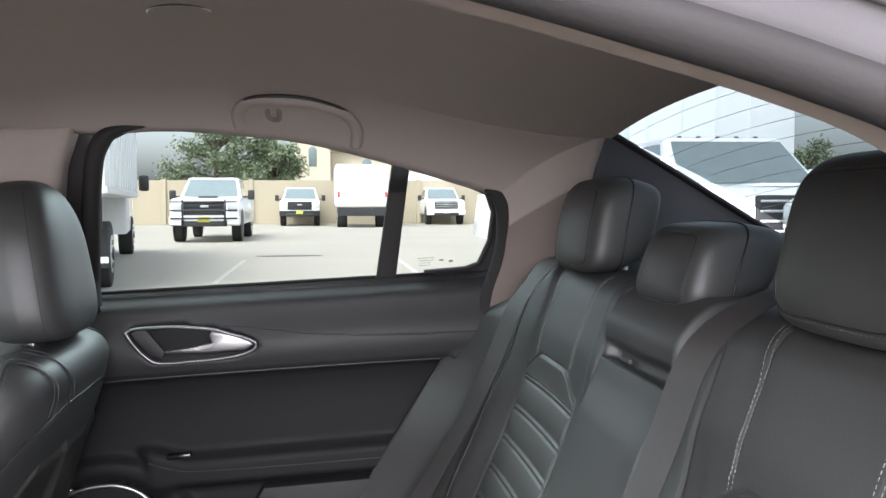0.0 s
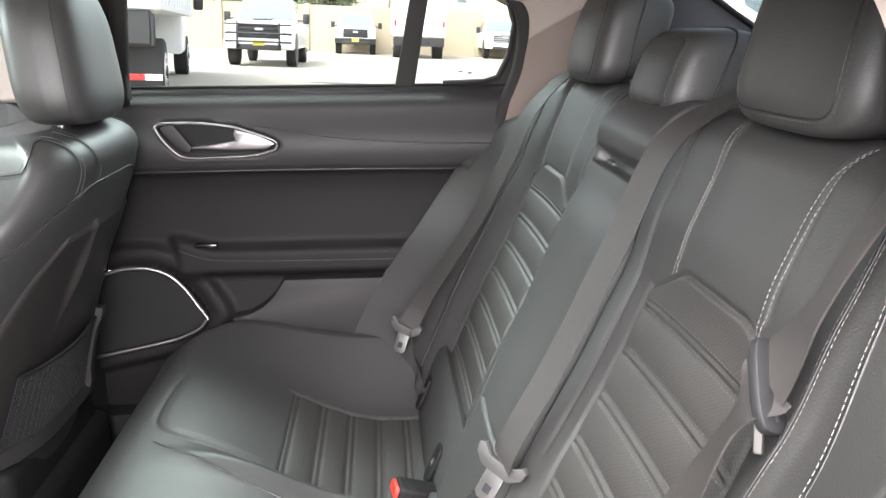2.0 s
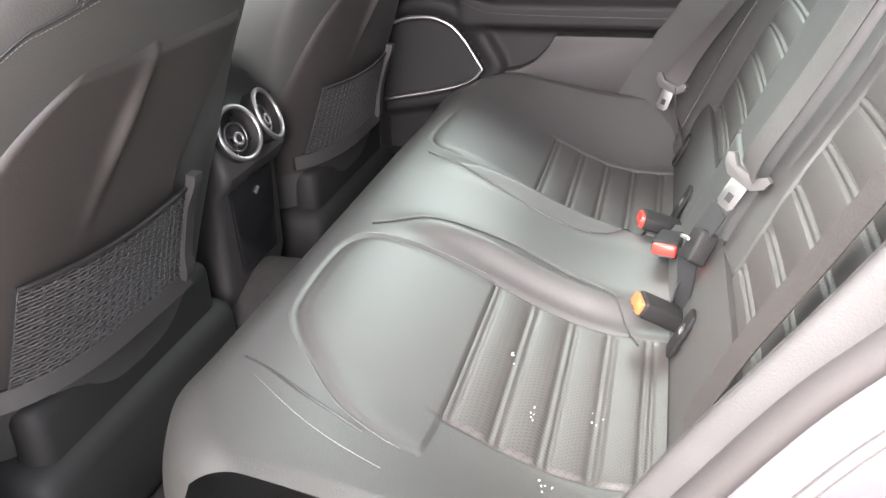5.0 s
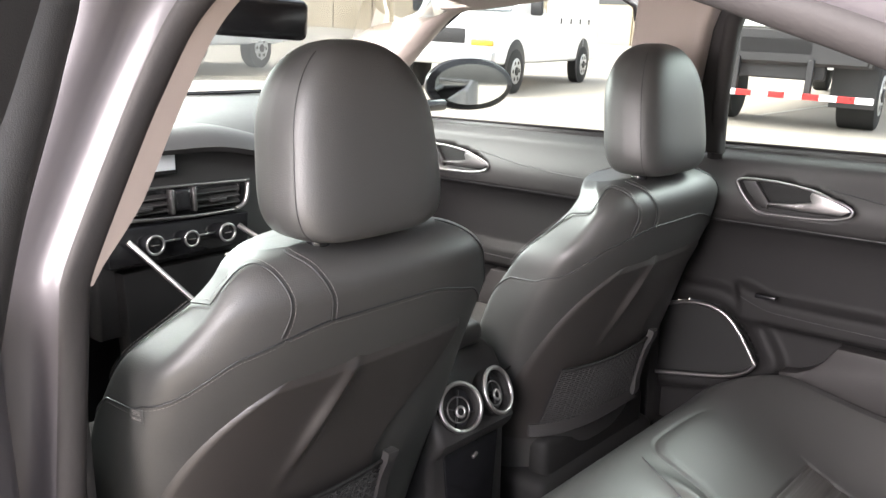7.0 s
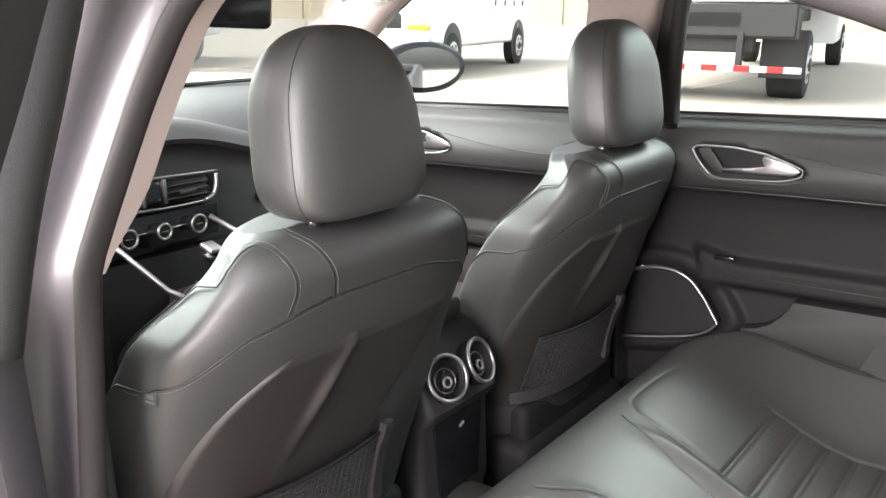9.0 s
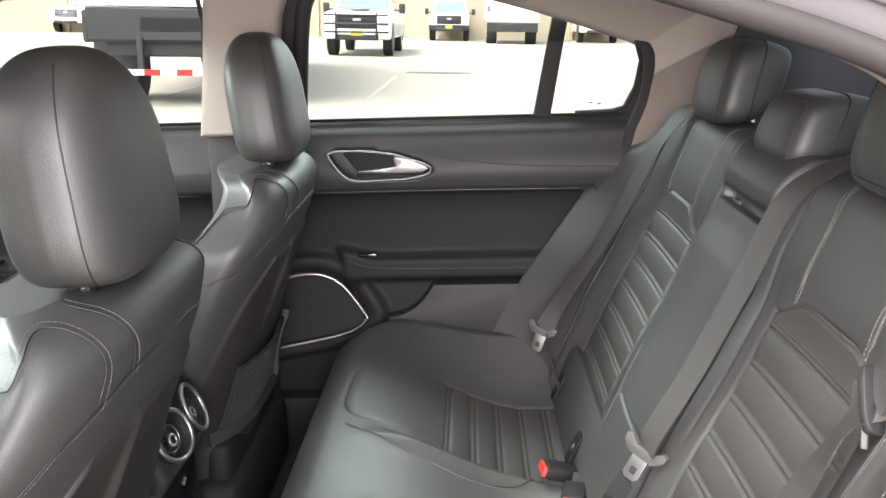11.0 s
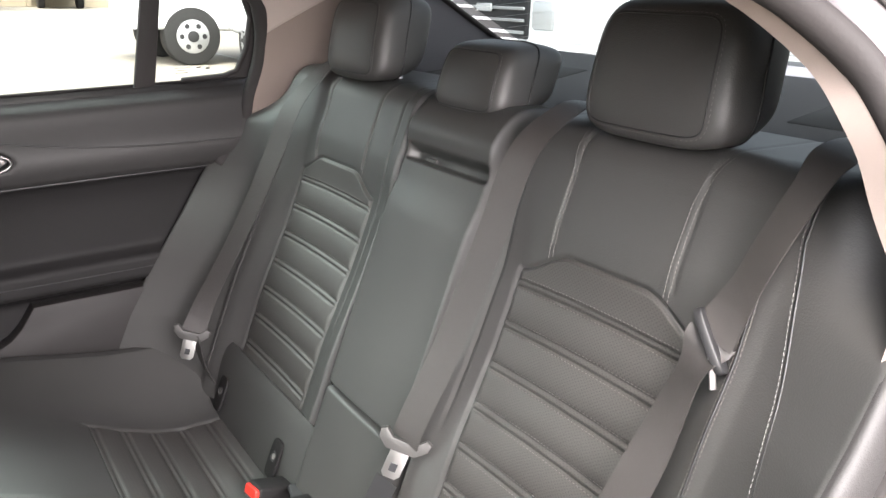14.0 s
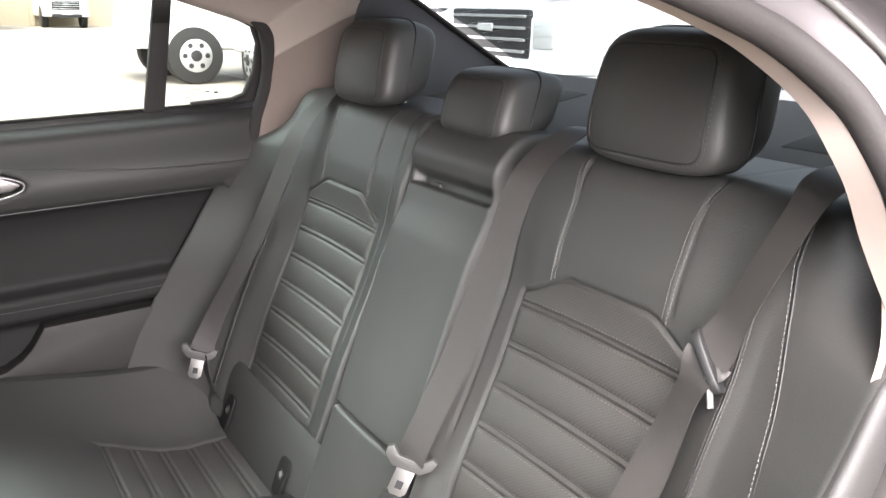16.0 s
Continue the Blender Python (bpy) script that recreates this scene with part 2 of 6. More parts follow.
def ribbon(pts, sides, w, t=0.0016):
    """A flat band with thickness: centres, the way across it at each, and its width."""
    k = len(pts)
    n = k * 3
    mid = lerp_curve(pts, n)
    way = lerp_curve(sides, n)
    rows = []
    for i, p in enumerate(mid):
        d = (mid[min(i + 1, n - 1)] - mid[max(i - 1, 0)]).normalized()
        s = way[i]
        s = (s - d * s.dot(d)).normalized()
        nn = d.cross(s)
        rows.append([p + s * a * w / 2 + nn * b * t / 2 for a, b in ((-1, -1), (-0.95, 1.2), (0.95, 1.2), (1, -1))])
    verts = [q for r in rows for q in r]
    faces = [(i * 4 + j, i * 4 + (j + 1) % 4, i * 4 + 4 + (j + 1) % 4, i * 4 + 4 + j) for i in range(n - 1) for j in range(4)]
    faces += [(0, 1, 2, 3), tuple(len(verts) - 4 + q for q in (3, 2, 1, 0))]
    me = from_faces(verts, faces)
    me.set_sharp_from_angle(angle=radians(30))
    return me


def rbox(sx, sy, sz, bev=0.005, seg=2, at=(0, 0, 0), rot=None):
    bm = bmesh.new()
    bmesh.ops.create_cube(bm, size=1)
    for v in bm.verts:
        v.co = Vector((v.co.x * sx, v.co.y * sy, v.co.z * sz))
    if bev:
        bmesh.ops.bevel(bm, geom=bm.edges[:], offset=min(bev, 0.45 * min(sx, sy, sz)), segments=seg, profile=0.5, affect="EDGES")
    m = Matrix.Translation(at) @ (rot.to_matrix().to_4x4() if rot else Matrix())
    bmesh.ops.transform(bm, matrix=m, verts=bm.verts)
    return bm


def slab(outline, axis, a, b, bev=0.0, seg=2):
    """A flat outline in the plane across an axis, carried from a to b along it."""
    bm = bmesh.new()
    put = {"x": lambda p, c: (c, p[0], p[1]), "y": lambda p, c: (p[0], c, p[1]), "z": lambda p, c: (p[0], p[1], c)}[axis]
    lo = [bm.verts.new(put(p, a)) for p in outline]
    hi = [bm.verts.new(put(p, b)) for p in outline]
    k = len(outline)
    f1, f2 = bm.faces.new(lo), bm.faces.new(hi[::-1])
    for i in range(k):
        bm.faces.new((lo[i], lo[(i + 1) % k], hi[(i + 1) % k], hi[i]))
    bmesh.ops.recalc_face_normals(bm, faces=bm.faces)
    if bev:
        rim = list({e for f in (f1, f2) for e in f.edges})
        bmesh.ops.bevel(bm, geom=rim, offset=bev, segments=seg, profile=0.5, affect="EDGES")
    return bm


def join(*bms):
    """One bmesh out of several bmeshes or meshes."""
    out = bmesh.new()
    for b in bms:
        if isinstance(b, bmesh.types.BMesh):
            me = bpy.data.meshes.new("t")
            b.to_mesh(me)
            b.free()
        else:
            me = b
        out.from_mesh(me)
        bpy.data.meshes.remove(me)
    return out


def disc(r, depth, at, axis="y", n=28, bev=0.002):
    pts = [(math.cos(2 * math.pi * i / n) * r, math.sin(2 * math.pi * i / n) * r) for i in range(n)]
    bm = slab(pts, axis, -depth / 2, depth / 2, bev)
    bmesh.ops.translate(bm, vec=at, verts=bm.verts)
    return bm


def ring(r, tubr, at, axis=(0, 1, 0), n=40, flat=1.0):
    q = Vector((0, 0, 1)).rotation_difference(Vector(axis))
    pts = [Vector(at) + q @ Vector((math.cos(2 * math.pi * i / n) * r, math.sin(2 * math.pi * i / n) * r, 0)) for i in range(n)]
    return tube(pts, tubr, 8, True, flat, up=axis)


def lathe(profile, n=40):
    """A surface turned round the y axis from (radius, y) pairs."""
    return surf(lambda u, v: Vector((profile[round(v * (len(profile) - 1))][0] * math.cos(2 * math.pi * u), profile[round(v * (len(profile) - 1))][1], profile[round(v * (len(profile) - 1))][0] * math.sin(2 * math.pi * u))), n, len(profile) - 1)


def sstep(x, a, b):
    t = min(max((x - a) / (b - a), 0.0), 1.0)
    return t * t * (3 - 2 * t)


def sdown(hi, x, lo):
    return 1.0 - sstep(x, lo, hi)


def bumpf(x, c, w):
    return math.exp(-((x - c) / w) ** 2)


def split_field(fn, xs, ys, key):
    """A fine sheet over a grid, cut into one mesh for each region that key names."""
    w = len(xs)
    verts = [fn(x, y) for y in ys for x in xs]
    out = {}
    for j in range(len(ys) - 1):
        for i in range(w - 1):
            k = key((xs[i] + xs[i + 1]) / 2, (ys[j] + ys[j + 1]) / 2)
            if k:
                out.setdefault(k, []).append((j * w + i, j * w + i + 1, (j + 1) * w + i + 1, (j + 1) * w + i))
    made = {}
    for k, faces in out.items():
        used = sorted({v for f in faces for v in f})
        at = {v: n for n, v in enumerate(used)}
        made[k] = from_faces([verts[v] for v in used], [tuple(at[v] for v in f) for f in faces])
    return made


def span(a, b, n):
    return [a + (b - a) * i / n for i in range(n + 1)]


def stitch_mesh(path, nrm, length=0.0034, gap=0.0019, w=0.00028):
    """Short raised threads along a path that lies on a cover."""
    bm = bmesh.new()
    run = 0.0
    nextat = 0.0
    for a, b in zip(path, path[1:]):
        d = (b - a).length
        while nextat <= run + d and d > 0:
            c = a.lerp(b, (nextat - run) / d)
            t = (b - a).normalized()
            n = nrm(c)
            s = t.cross(n).normalized()
            vs = [bm.verts.new(c + t * e * length / 2 + s * g * w + n * h) for e in (-1, 1) for g, h in ((-1, 0.0), (0, 0.0006), (1, 0.0))]
            bm.faces.new((vs[0], vs[1], vs[4], vs[3]))
            bm.faces.new((vs[1], vs[2], vs[5], vs[4]))
            nextat += length + gap
        run += d
    return bm

# ---- ground and distance ----
ground = part("ground", surf(lambda u, v: Vector(((u - 0.5) * 1600, (v - 0.5) * 1600, 0)), 40, 40), concrete)
tagged(ground, "pale sun-bleached concrete of a parking lot", "ground", kind="structure")

# ---- car shell ----
def glass_x(z):
    return 0.745 - 0.24 * (z - 1.0)


REAR_WIN = [(0.665, 1.020), (0.650, 1.10), (0.625, 1.24), (0.605, 1.305), (0.55, 1.328), (0.40, 1.322), (0.24, 1.298), (0.08, 1.252), (-0.06, 1.205), (-0.115, 1.178), (-0.128, 1.14), (-0.120, 1.08), (-0.098, 1.035), (-0.07, 1.026), (0.10, 1.020), (0.40, 1.018)]
FRONT_WIN = [(0.885, 1.020), (0.868, 1.12), (0.850, 1.25), (0.855, 1.31), (0.90, 1.340), (1.05, 1.345), (1.22, 1.340), (1.37, 1.310), (1.51, 1.231), (1.58, 1.183), (1.638, 1.135), (1.622, 1.07), (1.605, 1.010), (1.45, 1.008), (1.1, 1.012)]


def win_loop(outline, side, inset=0.0):
    return [Vector((side * (glass_x(z) - inset), y, z)) for y, z in outline]


def roof_z(x, y):
    """Underside of the headliner."""
    top = 1.315 + 0.115 * sstep(y, -0.32, 0.35) - 0.075 * sstep(y, 0.60, 1.26)
    return top - 0.038 * (abs(x) / 0.5) ** 2.2


shell = thing("car_body", "dark grey metallic sedan body with taupe headliner", "car body", kind="structure")
part("headliner", thick(surf(lambda u, v: Vector(((u - 0.5) * 1.0, -0.31 + v * 1.50, roof_z((u - 0.5) * 1.0, -0.31 + v * 1.50))), 36, 60), 0.012), headliner, shell, "taupe cloth headliner")
part("roof_skin", thick(surf(lambda u, v: Vector(((u - 0.5) * 1.20, -0.34 + v * 1.56, roof_z((u - 0.5) * 1.20, -0.34 + v * 1.56) + 0.035)), 24, 40), 0.01), paint, shell)

# trim from the window heads up to the ceiling, both sides
TOP_Y = [1.30, 1.22, 1.05, 0.85, 0.70, 0.60, 0.50, 0.40, 0.24, 0.08, -0.06, -0.13]
TOP_Z = [1.330, 1.340, 1.345, 1.338, 1.328, 1.320, 1.322, 1.314, 1.290, 1.245, 1.198, 1.172]
for s in (1, -1):
    low = lerp_curve([(s * (glass_x(z) - (0.028 if s > 0 else 0.095 - 0.04 * sstep(y, 0.5, 0.9))), y, z + (0.0 if s > 0 else 0.012)) for y, z in zip(TOP_Y, TOP_Z)], 70)
    high = [Vector((s * 0.495, p.y - 0.17 * sstep(0.2 - p.y, 0, 0.33), roof_z(0.495, p.y - 0.17 * sstep(0.2 - p.y, 0, 0.33)) - 0.003)) for p in low]

    def rail(u, v, low=low, high=high, s=s):
        k = u * (len(low) - 1)
        i = min(int(k), len(low) - 2)
        a, b = low[i].lerp(low[i + 1], k - i), high[i].lerp(high[i + 1], k - i)
        reach = 0.62 * abs(a.x - b.x)
        c = b + Vector((s * reach, (a.y - b.y) * 0.45, -0.17 * reach))
        return a.lerp(c, v).lerp(c.lerp(b, v), v)

    if s > 0:
        far_rail = rail
    # rear quarter trim behind the window, to the back glass
    k = 0.0 if s > 0 else 1.0
    front_edge = lerp_curve([(s * (0.675 - 0.085 * k), -0.130, 1.172 + 0.012 * k), (s * (0.680 - 0.055 * k), -0.150, 1.12), (s * (0.685 - 0.03 * k), -0.145, 1.05), (s * 0.69, -0.115, 0.97), (s * 0.69, -0.09, 0.90)], 40)
    back_edge = lerp_curve([(s * 0.495, -0.30, 1.276), (s * 0.57, -0.30, 1.215), (s * 0.60, -0.29, 1.12), (s * 0.61, -0.29, 1.02), (s * 0.61, -0.28, 0.90)], 40)

    def quarter(u, v, f=front_edge, b=back_edge, rail=rail):
        k = v * 39
        i = min(int(k), 38)
        p = f[i].lerp(f[i + 1], k - i).lerp(b[i].lerp(b[i + 1], k - i), u)
        bulge = rail(1.0, u) - f[0].lerp(b[0], u)
        return p + bulge * max(0.0, 1 - v / 0.45) ** 2

    sheet = join(surf(rail, 69, 12), surf(lambda u, v: quarter(u, v * 0.30), 12, 14))
    bmesh.ops.remove_doubles(sheet, verts=sheet.verts[:], dist=0.004)
    bmesh.ops.recalc_face_normals(sheet, faces=sheet.faces[:])
    bmesh.ops.solidify(sheet, geom=sheet.faces[:], thickness=0.006)
    me = bpy.data.meshes.new("m")
    sheet.to_mesh(me)
    sheet.free()
    me.polygons.foreach_set("use_smooth", [True] * len(me.polygons))
    part("roof_side_trim", me, headliner, shell)
    part("pillar_lower_trim", thick(surf(lambda u, v: quarter(u, 0.30 + v * 0.70), 12, 26), 0.006), pillar_trim, shell)
    part("trim_joint", tube([quarter(u, 0.30) for u in span(0, 1, 12)], 0.0018, 6), leather_dark, shell)
    # dark panel between the quarter trim and the back glass
    glass_edge = lerp_curve([(s * 0.505, -0.305, 1.278), (s * 0.545, -0.44, 1.205), (s * 0.565, -0.62, 1.095), (s * 0.58, -0.76, 1.015)], 40)
    low_edge = lerp_curve([(s * 0.57, -0.30, 1.215), (s * 0.60, -0.30, 1.12), (s * 0.62, -0.45, 1.00), (s * 0.63, -0.76, 0.985)], 40)
    part("shelf_side_panel", thick(surf(lambda u, v, a=glass_edge, b=low_edge: a[round(v * 39)].lerp(b[round(v * 39)], u), 8, 39), 0.006), slate_cloth, shell)
    part("glass_edge_band", tube(glass_edge, 0.011, 8, flat=0.5), rubber, shell)
    # windscreen pillar
    part("front_pillar_trim", tube(lerp_curve([(s * 0.545, 1.17, 1.368), (s * 0.590, 1.36, 1.318), (s * 0.640, 1.53, 1.222), (s * 0.680, 1.69, 1.125), (s * 0.705, 1.90, 1.035)], 28), 0.042, 12, flat=0.7), headliner, shell)

part("rear_glass", (surf(lambda u, v: Vector(((u - 0.5) * (1.01 + 0.15 * v), -0.305 - 0.47 * v, 1.312 - 0.247 * v - 0.034 * (2 * u - 1) ** 2 + 0.012 * math.sin(math.pi * v))), 16, 10)), tint_rear, shell)
for k in range(11):
    f = 0.07 + 0.085 * k
    part("heating_wire", tube([Vector(((u - 0.5) * 0.96 * (1.01 + 0.15 * f), -0.305 - 0.47 * f, 1.312 - 0.247 * f - 0.034 * (0.96 * (2 * u - 1)) ** 2 + 0.012 * math.sin(math.pi * f) - 0.0015)) for u in span(0, 1, 16)], 0.0004, 4), leather_dark, shell, "thin dark heating wire")
part("windscreen", (surf(lambda u, v: Vector(((u - 0.5) * (1.10 + 0.30 * v), 1.20 + 0.78 * v - 0.08 * (2 * u - 1) ** 2, 1.358 - 0.262 * v + 0.02 * math.sin(math.pi * v))), 20, 12)), tint, shell).visible_shadow = False
part("parcel_shelf", slab([(-0.27, 0.975), (-0.32, 1.000), (-0.50, 1.012), (-0.64, 1.030), (-0.77, 1.048), (-0.79, 1.0), (-0.30, 0.95)], "x", -0.63, 0.63, 0.006), dark_cloth, shell, "dark grey cloth parcel shelf")
for x in (0.37, -0.37, 0.0):
    part("shelf_grille", rbox(0.20, 0.12, 0.012, 0.005, 2, (x, -0.60, 1.021), Euler((-0.13, 0, 0))), base_black, shell, "black shelf loudspeaker cover")
part("boot_lid", thick(surf(lambda u, v: Vector(((u - 0.5) * 1.70, -0.785 - 0.50 * v, 1.03 - 0.03 * v * v - 0.03 * (2 * u - 1) ** 2)), 12, 8), 0.01), paint, shell)
part("bonnet", thick(surf(lambda u, v: Vector(((u - 0.5) * 1.62, 1.98 + 0.95 * v, 1.055 - 0.15 * v - 0.14 * v * v - 0.05 * (2 * u - 1) ** 2)), 12, 10), 0.01), paint, shell)
part("floor_carpet", thick(surf(lambda u, v: Vector(((u - 0.5) * 1.44, -0.1 + 1.9 * v, 0.20 + 0.17 * bumpf((u - 0.5) * 1.44, 0, 0.17))), 60, 6), 0.02), carpet, shell, "black cut-pile floor carpet")
part("underbody", rbox(1.50, 3.0, 0.03, 0.01, 1, (0, 0.4, 0.155)), vehicle_black, shell)
for e in (1, -1):
    part("rear_quarter", slab([(-1.26, 0.36), (-0.16, 0.30), (-0.16, 0.97), (-0.79, 1.015), (-1.27, 0.985)], "x", e * 0.845, e * 0.865, 0.006), paint, shell)
    part("front_wing", slab([(1.76, 0.36), (2.92, 0.40), (2.93, 0.74), (2.45, 0.92), (1.98, 1.00), (1.76, 1.0)], "x", e * 0.80, e * 0.85, 0.02), paint, shell)
    for y in (2.42, -0.62):
        tyre = part("wheel", disc(0.325, 0.22, (e * 0.80, y, 0.327 + 0.045 * y), "x", 36, 0.03), tyre_mat, shell)
        part("rim", disc(0.22, 0.02, (e * 0.915, y, 0.327 + 0.045 * y), "x", 24, 0.006), rim_mat, tyre)
part("front_bumper", rbox(1.66, 0.10, 0.46, 0.04, 3, (0, 2.93, 0.56)), paint, shell)
part("rear_bumper", rbox(1.66, 0.10, 0.60, 0.04, 3, (0, -1.29, 0.66)), paint, shell)
part("seat_bulkhead", rbox(1.36, 0.03, 0.75, 0.01, 1, (0, -0.32, 0.60)), vehicle_black, shell)
part("firewall", rbox(1.40, 0.03, 0.80, 0.01, 1, (0, 1.95, 0.55)), vehicle_black, shell)


# ---- doors ----
def door_x(y, z, belt=1.015):
    """Inner face of a door trim, from the belt line down."""
    x = 0.700 + 0.035 * sstep(z, 0.985, belt)
    x -= 0.030 * bumpf(z, 0.90, 0.06)
    x += 0.022 * sstep(z, 0.86, 0.845) * (1 - sstep(z, 0.845, 0.60) * 0.0)
    rise = 0.022 * sstep(y, 0.49, 0.58)
    rest = 0.026 * sstep(z, 0.622, 0.640) * (1 - sstep(z, 0.680 + rise, 0.700 + rise)) * sstep(y, 0.60, 0.57)
    x += 0.012 * sdown(0.635, z, 0.615)
    gap = edge_gap(y, z, SPEAKER)
    x -= max(rest, 0.022 * sstep(gap, 0.052, 0.036) * (0.6 + 0.4 * sstep(gap, 0.004, 0.016)))
    return x


def edge_gap(y, z, poly):
    """Distance in the door's plane to the rim of a shape on it."""
    best = 9.0
    for (y1, z1), (y2, z2) in zip(poly, poly[1:]):
        k = ((y - y1) * (y2 - y1) + (z - z1) * (z2 - z1)) / ((y2 - y1) ** 2 + (z2 - z1) ** 2)
        k = min(1.0, max(0.0, k))
        best = min(best, math.hypot(y - y1 - k * (y2 - y1), z - z1 - k * (z2 - z1)))
    return best


def in_poly(y, z, poly):
    c = False
    for (y1, z1), (y2, z2) in zip(poly, poly[1:] + poly[:1]):
        if (z1 > z) != (z2 > z) and y < (y2 - y1) * (z - z1) / (z2 - z1) + y1:
            c = not c
    return c


SPEAKER = [(0.80, 0.614), (0.739, 0.638), (0.691, 0.652), (0.647, 0.655), (0.617, 0.649), (0.588, 0.634), (0.559, 0.602), (0.524, 0.547), (0.521, 0.541), (0.525, 0.535), (0.544, 0.516), (0.60, 0.494), (0.756, 0.463), (0.80, 0.455)]
HANDLE = [(0.590, 0.946), (0.582, 0.952), (0.560, 0.954), (0.503, 0.953), (0.44, 0.945), (0.403, 0.934), (0.362, 0.919), (0.353, 0.908), (0.364, 0.897), (0.407, 0.888), (0.483, 0.885), (0.534, 0.886), (0.556, 0.898), (0.578, 0.924)]


def shut_door(name, side, y0, y1, dy, window, label):
    """A closed door seen from inside; dy moves its handle and loudspeaker along the car."""
    d = thing(name, label, "car door", kind="structure")
    handle = [(y + dy, z) for y, z in HANDLE]
    speaker = [(y + dy, z) for y, z in SPEAKER]
    ys, zs = span(y0, y1, int((y1 - y0) / 0.0085)), span(0.26, 1.016, 92)

    def at(y, z):
        x = door_x(y - dy, z)
        if in_poly(y, z, handle):
            x += 0.030
        return Vector((side * x, y, z))

    made = split_field(at, ys, zs, lambda y, z: None if in_poly(y, z, speaker) else ("upper" if z > 0.855 else "lower"))
    part("upper_trim", made["upper"], plastic, d, "soft black upper trim")
    part("lower_trim", made["lower"], plastic_low, d, "grained black lower trim")
    for n, poly, r, m, off in (("handle_bezel", handle, 0.0030, dark_chrome, 0.672), ("speaker_trim", speaker[1:-1], 0.0046, chrome, 0.690)):
        loop = lerp_curve([(side * (off - 0.004), y, z) for y, z in (poly + poly[:1] if n == "handle_bezel" else poly)], 90)
        part(n, tube(loop, r, 8, n == "handle_bezel"), m, d, "satin chrome trim")
    lever = [(0.358, 0.910), (0.366, 0.917), (0.400, 0.932), (0.434, 0.940), (0.439, 0.932), (0.434, 0.918), (0.470, 0.912), (0.522, 0.9075), (0.522, 0.9025), (0.450, 0.899), (0.375, 0.900)]
    part("door_handle", slab([(y + dy, z) for y, z in lever], "x", side * 0.682, side * 0.668, 0.003), dark_chrome, d, "satin chrome pull lever")
    g = slab(speaker, "x", side * 0.705, side * 0.712)
    part("speaker_grille", g, base_black, d, "black perforated loudspeaker grille")
    part("outer_skin", slab([(y0, 0.25), (y1, 0.25), (y1, 1.0), (y0, 1.0)], "x", side * 0.86, side * 0.87, 0.004), paint, d)
    part("door_pocket", slab([(y + dy, z) for y, z in [(0.357, 0.619), (0.370, 0.600), (0.384, 0.580), (0.405, 0.560), (0.435, 0.544), (0.470, 0.537), (0.470, 0.48), (0.12, 0.48), (0.10, 0.619)]], "x", side * 0.694, side * 0.74, 0.004), pocket_mat, d, "grained map pocket front")
    loop = win_loop(window, side)
    frame_pts = [p for a, b in zip(loop, loop[1:] + loop[:1]) for p in (a, a.lerp(b, 0.5))]
    upper = [p for p in frame_pts if p.z > 1.028 or p.y < 0.06]
    part("window_frame", tube([p + Vector((-side * 0.012, 0, 0)) for p in upper], 0.0055, 8, False, up=(1, 0, 0), flat=1.6), rubber, d, "black rubber window seal")
    part("belt_seal", tube([(side * 0.733, y0 + 0.02, 1.020), (side * 0.733, y1 - 0.08, 1.020)], 0.0030, 6), rubber, d)
    pane = bmesh.new()
    pane.faces.new([pane.verts.new(p) for p in loop])
    bmesh.ops.triangulate(pane, faces=pane.faces[:])
    part("window_pane", pane, tint, d).visible_shadow = False
    part("belt_sill", tube([(side * 0.738, y0, 1.006), (side * 0.738, y1 - 0.07, 1.006)], 0.013, 8, flat=1.0), plastic, d)
    part("handle_cup", slab(handle, "x", side * 0.6955, side * 0.6985), base_black, d, "dark handle recess")
    part("cup_cheek", slab([(y + dy, z) for y, z in [(0.586, 0.944), (0.572, 0.950), (0.558, 0.950), (0.524, 0.904), (0.530, 0.891), (0.552, 0.900), (0.574, 0.924)]], "x", side * 0.684, side * 0.696, 0.004), plastic, d)
    for n, pts, r, m in (("crease", [(0.41, 0.948), (0.33, 0.936), (0.24, 0.922), (0.10, 0.910), (-0.08, 0.905)], 0.0016, leather_dark),
                         ("trim_joint", [(0.66, 0.853), (0.4, 0.855), (0.2, 0.854), (-0.02, 0.850)], 0.0030, leather_dark),
                         ("armrest_seam", [(0.572, 0.688), (0.53, 0.672), (0.48, 0.664), (0.3, 0.660), (0.10, 0.659)], 0.0010, leather_dark)):
        part(n, tube(lerp_curve([(side * (door_x(y, z) - (0.002 if r > 0.004 else 0.0)), y + dy, z) for y, z in pts], 50), r, 8), m, d)
    part("window_switch", rbox(0.02, 0.045, 0.008, 0.002, 2, (side * 0.690, 0.512 + dy, 0.700)), gloss_black, d, "gloss black window switch")
    return d


rear_door = shut_door("door_rear", 1, -0.14, 0.765, 0.0, REAR_WIN, "closed black rear car door with chrome pull handle")
bar = [(0.115, 1.018), (0.075, 1.018), (0.035, 1.245), (0.068, 1.262)]
part("rear_seal", tube(lerp_curve([(0.668, -0.085, 1.198), (0.672, -0.132, 1.175), (0.685, -0.150, 1.13), (0.697, -0.145, 1.06), (0.700, -0.118, 0.985), (0.695, -0.090, 0.92), (0.69, -0.03, 0.85)], 40), lambda u: 0.016 * min(1.0, 0.15 + 3.5 * u), 10, flat=1.3), rubber, rear_door, "black rubber door seal")
lap = [(0.16, 1.275), (0.08, 1.252), (0.01, 1.229), (-0.06, 1.205), (-0.115, 1.178), (-0.128, 1.14), (-0.120, 1.08), (-0.098, 1.035), (-0.07, 1.020)]
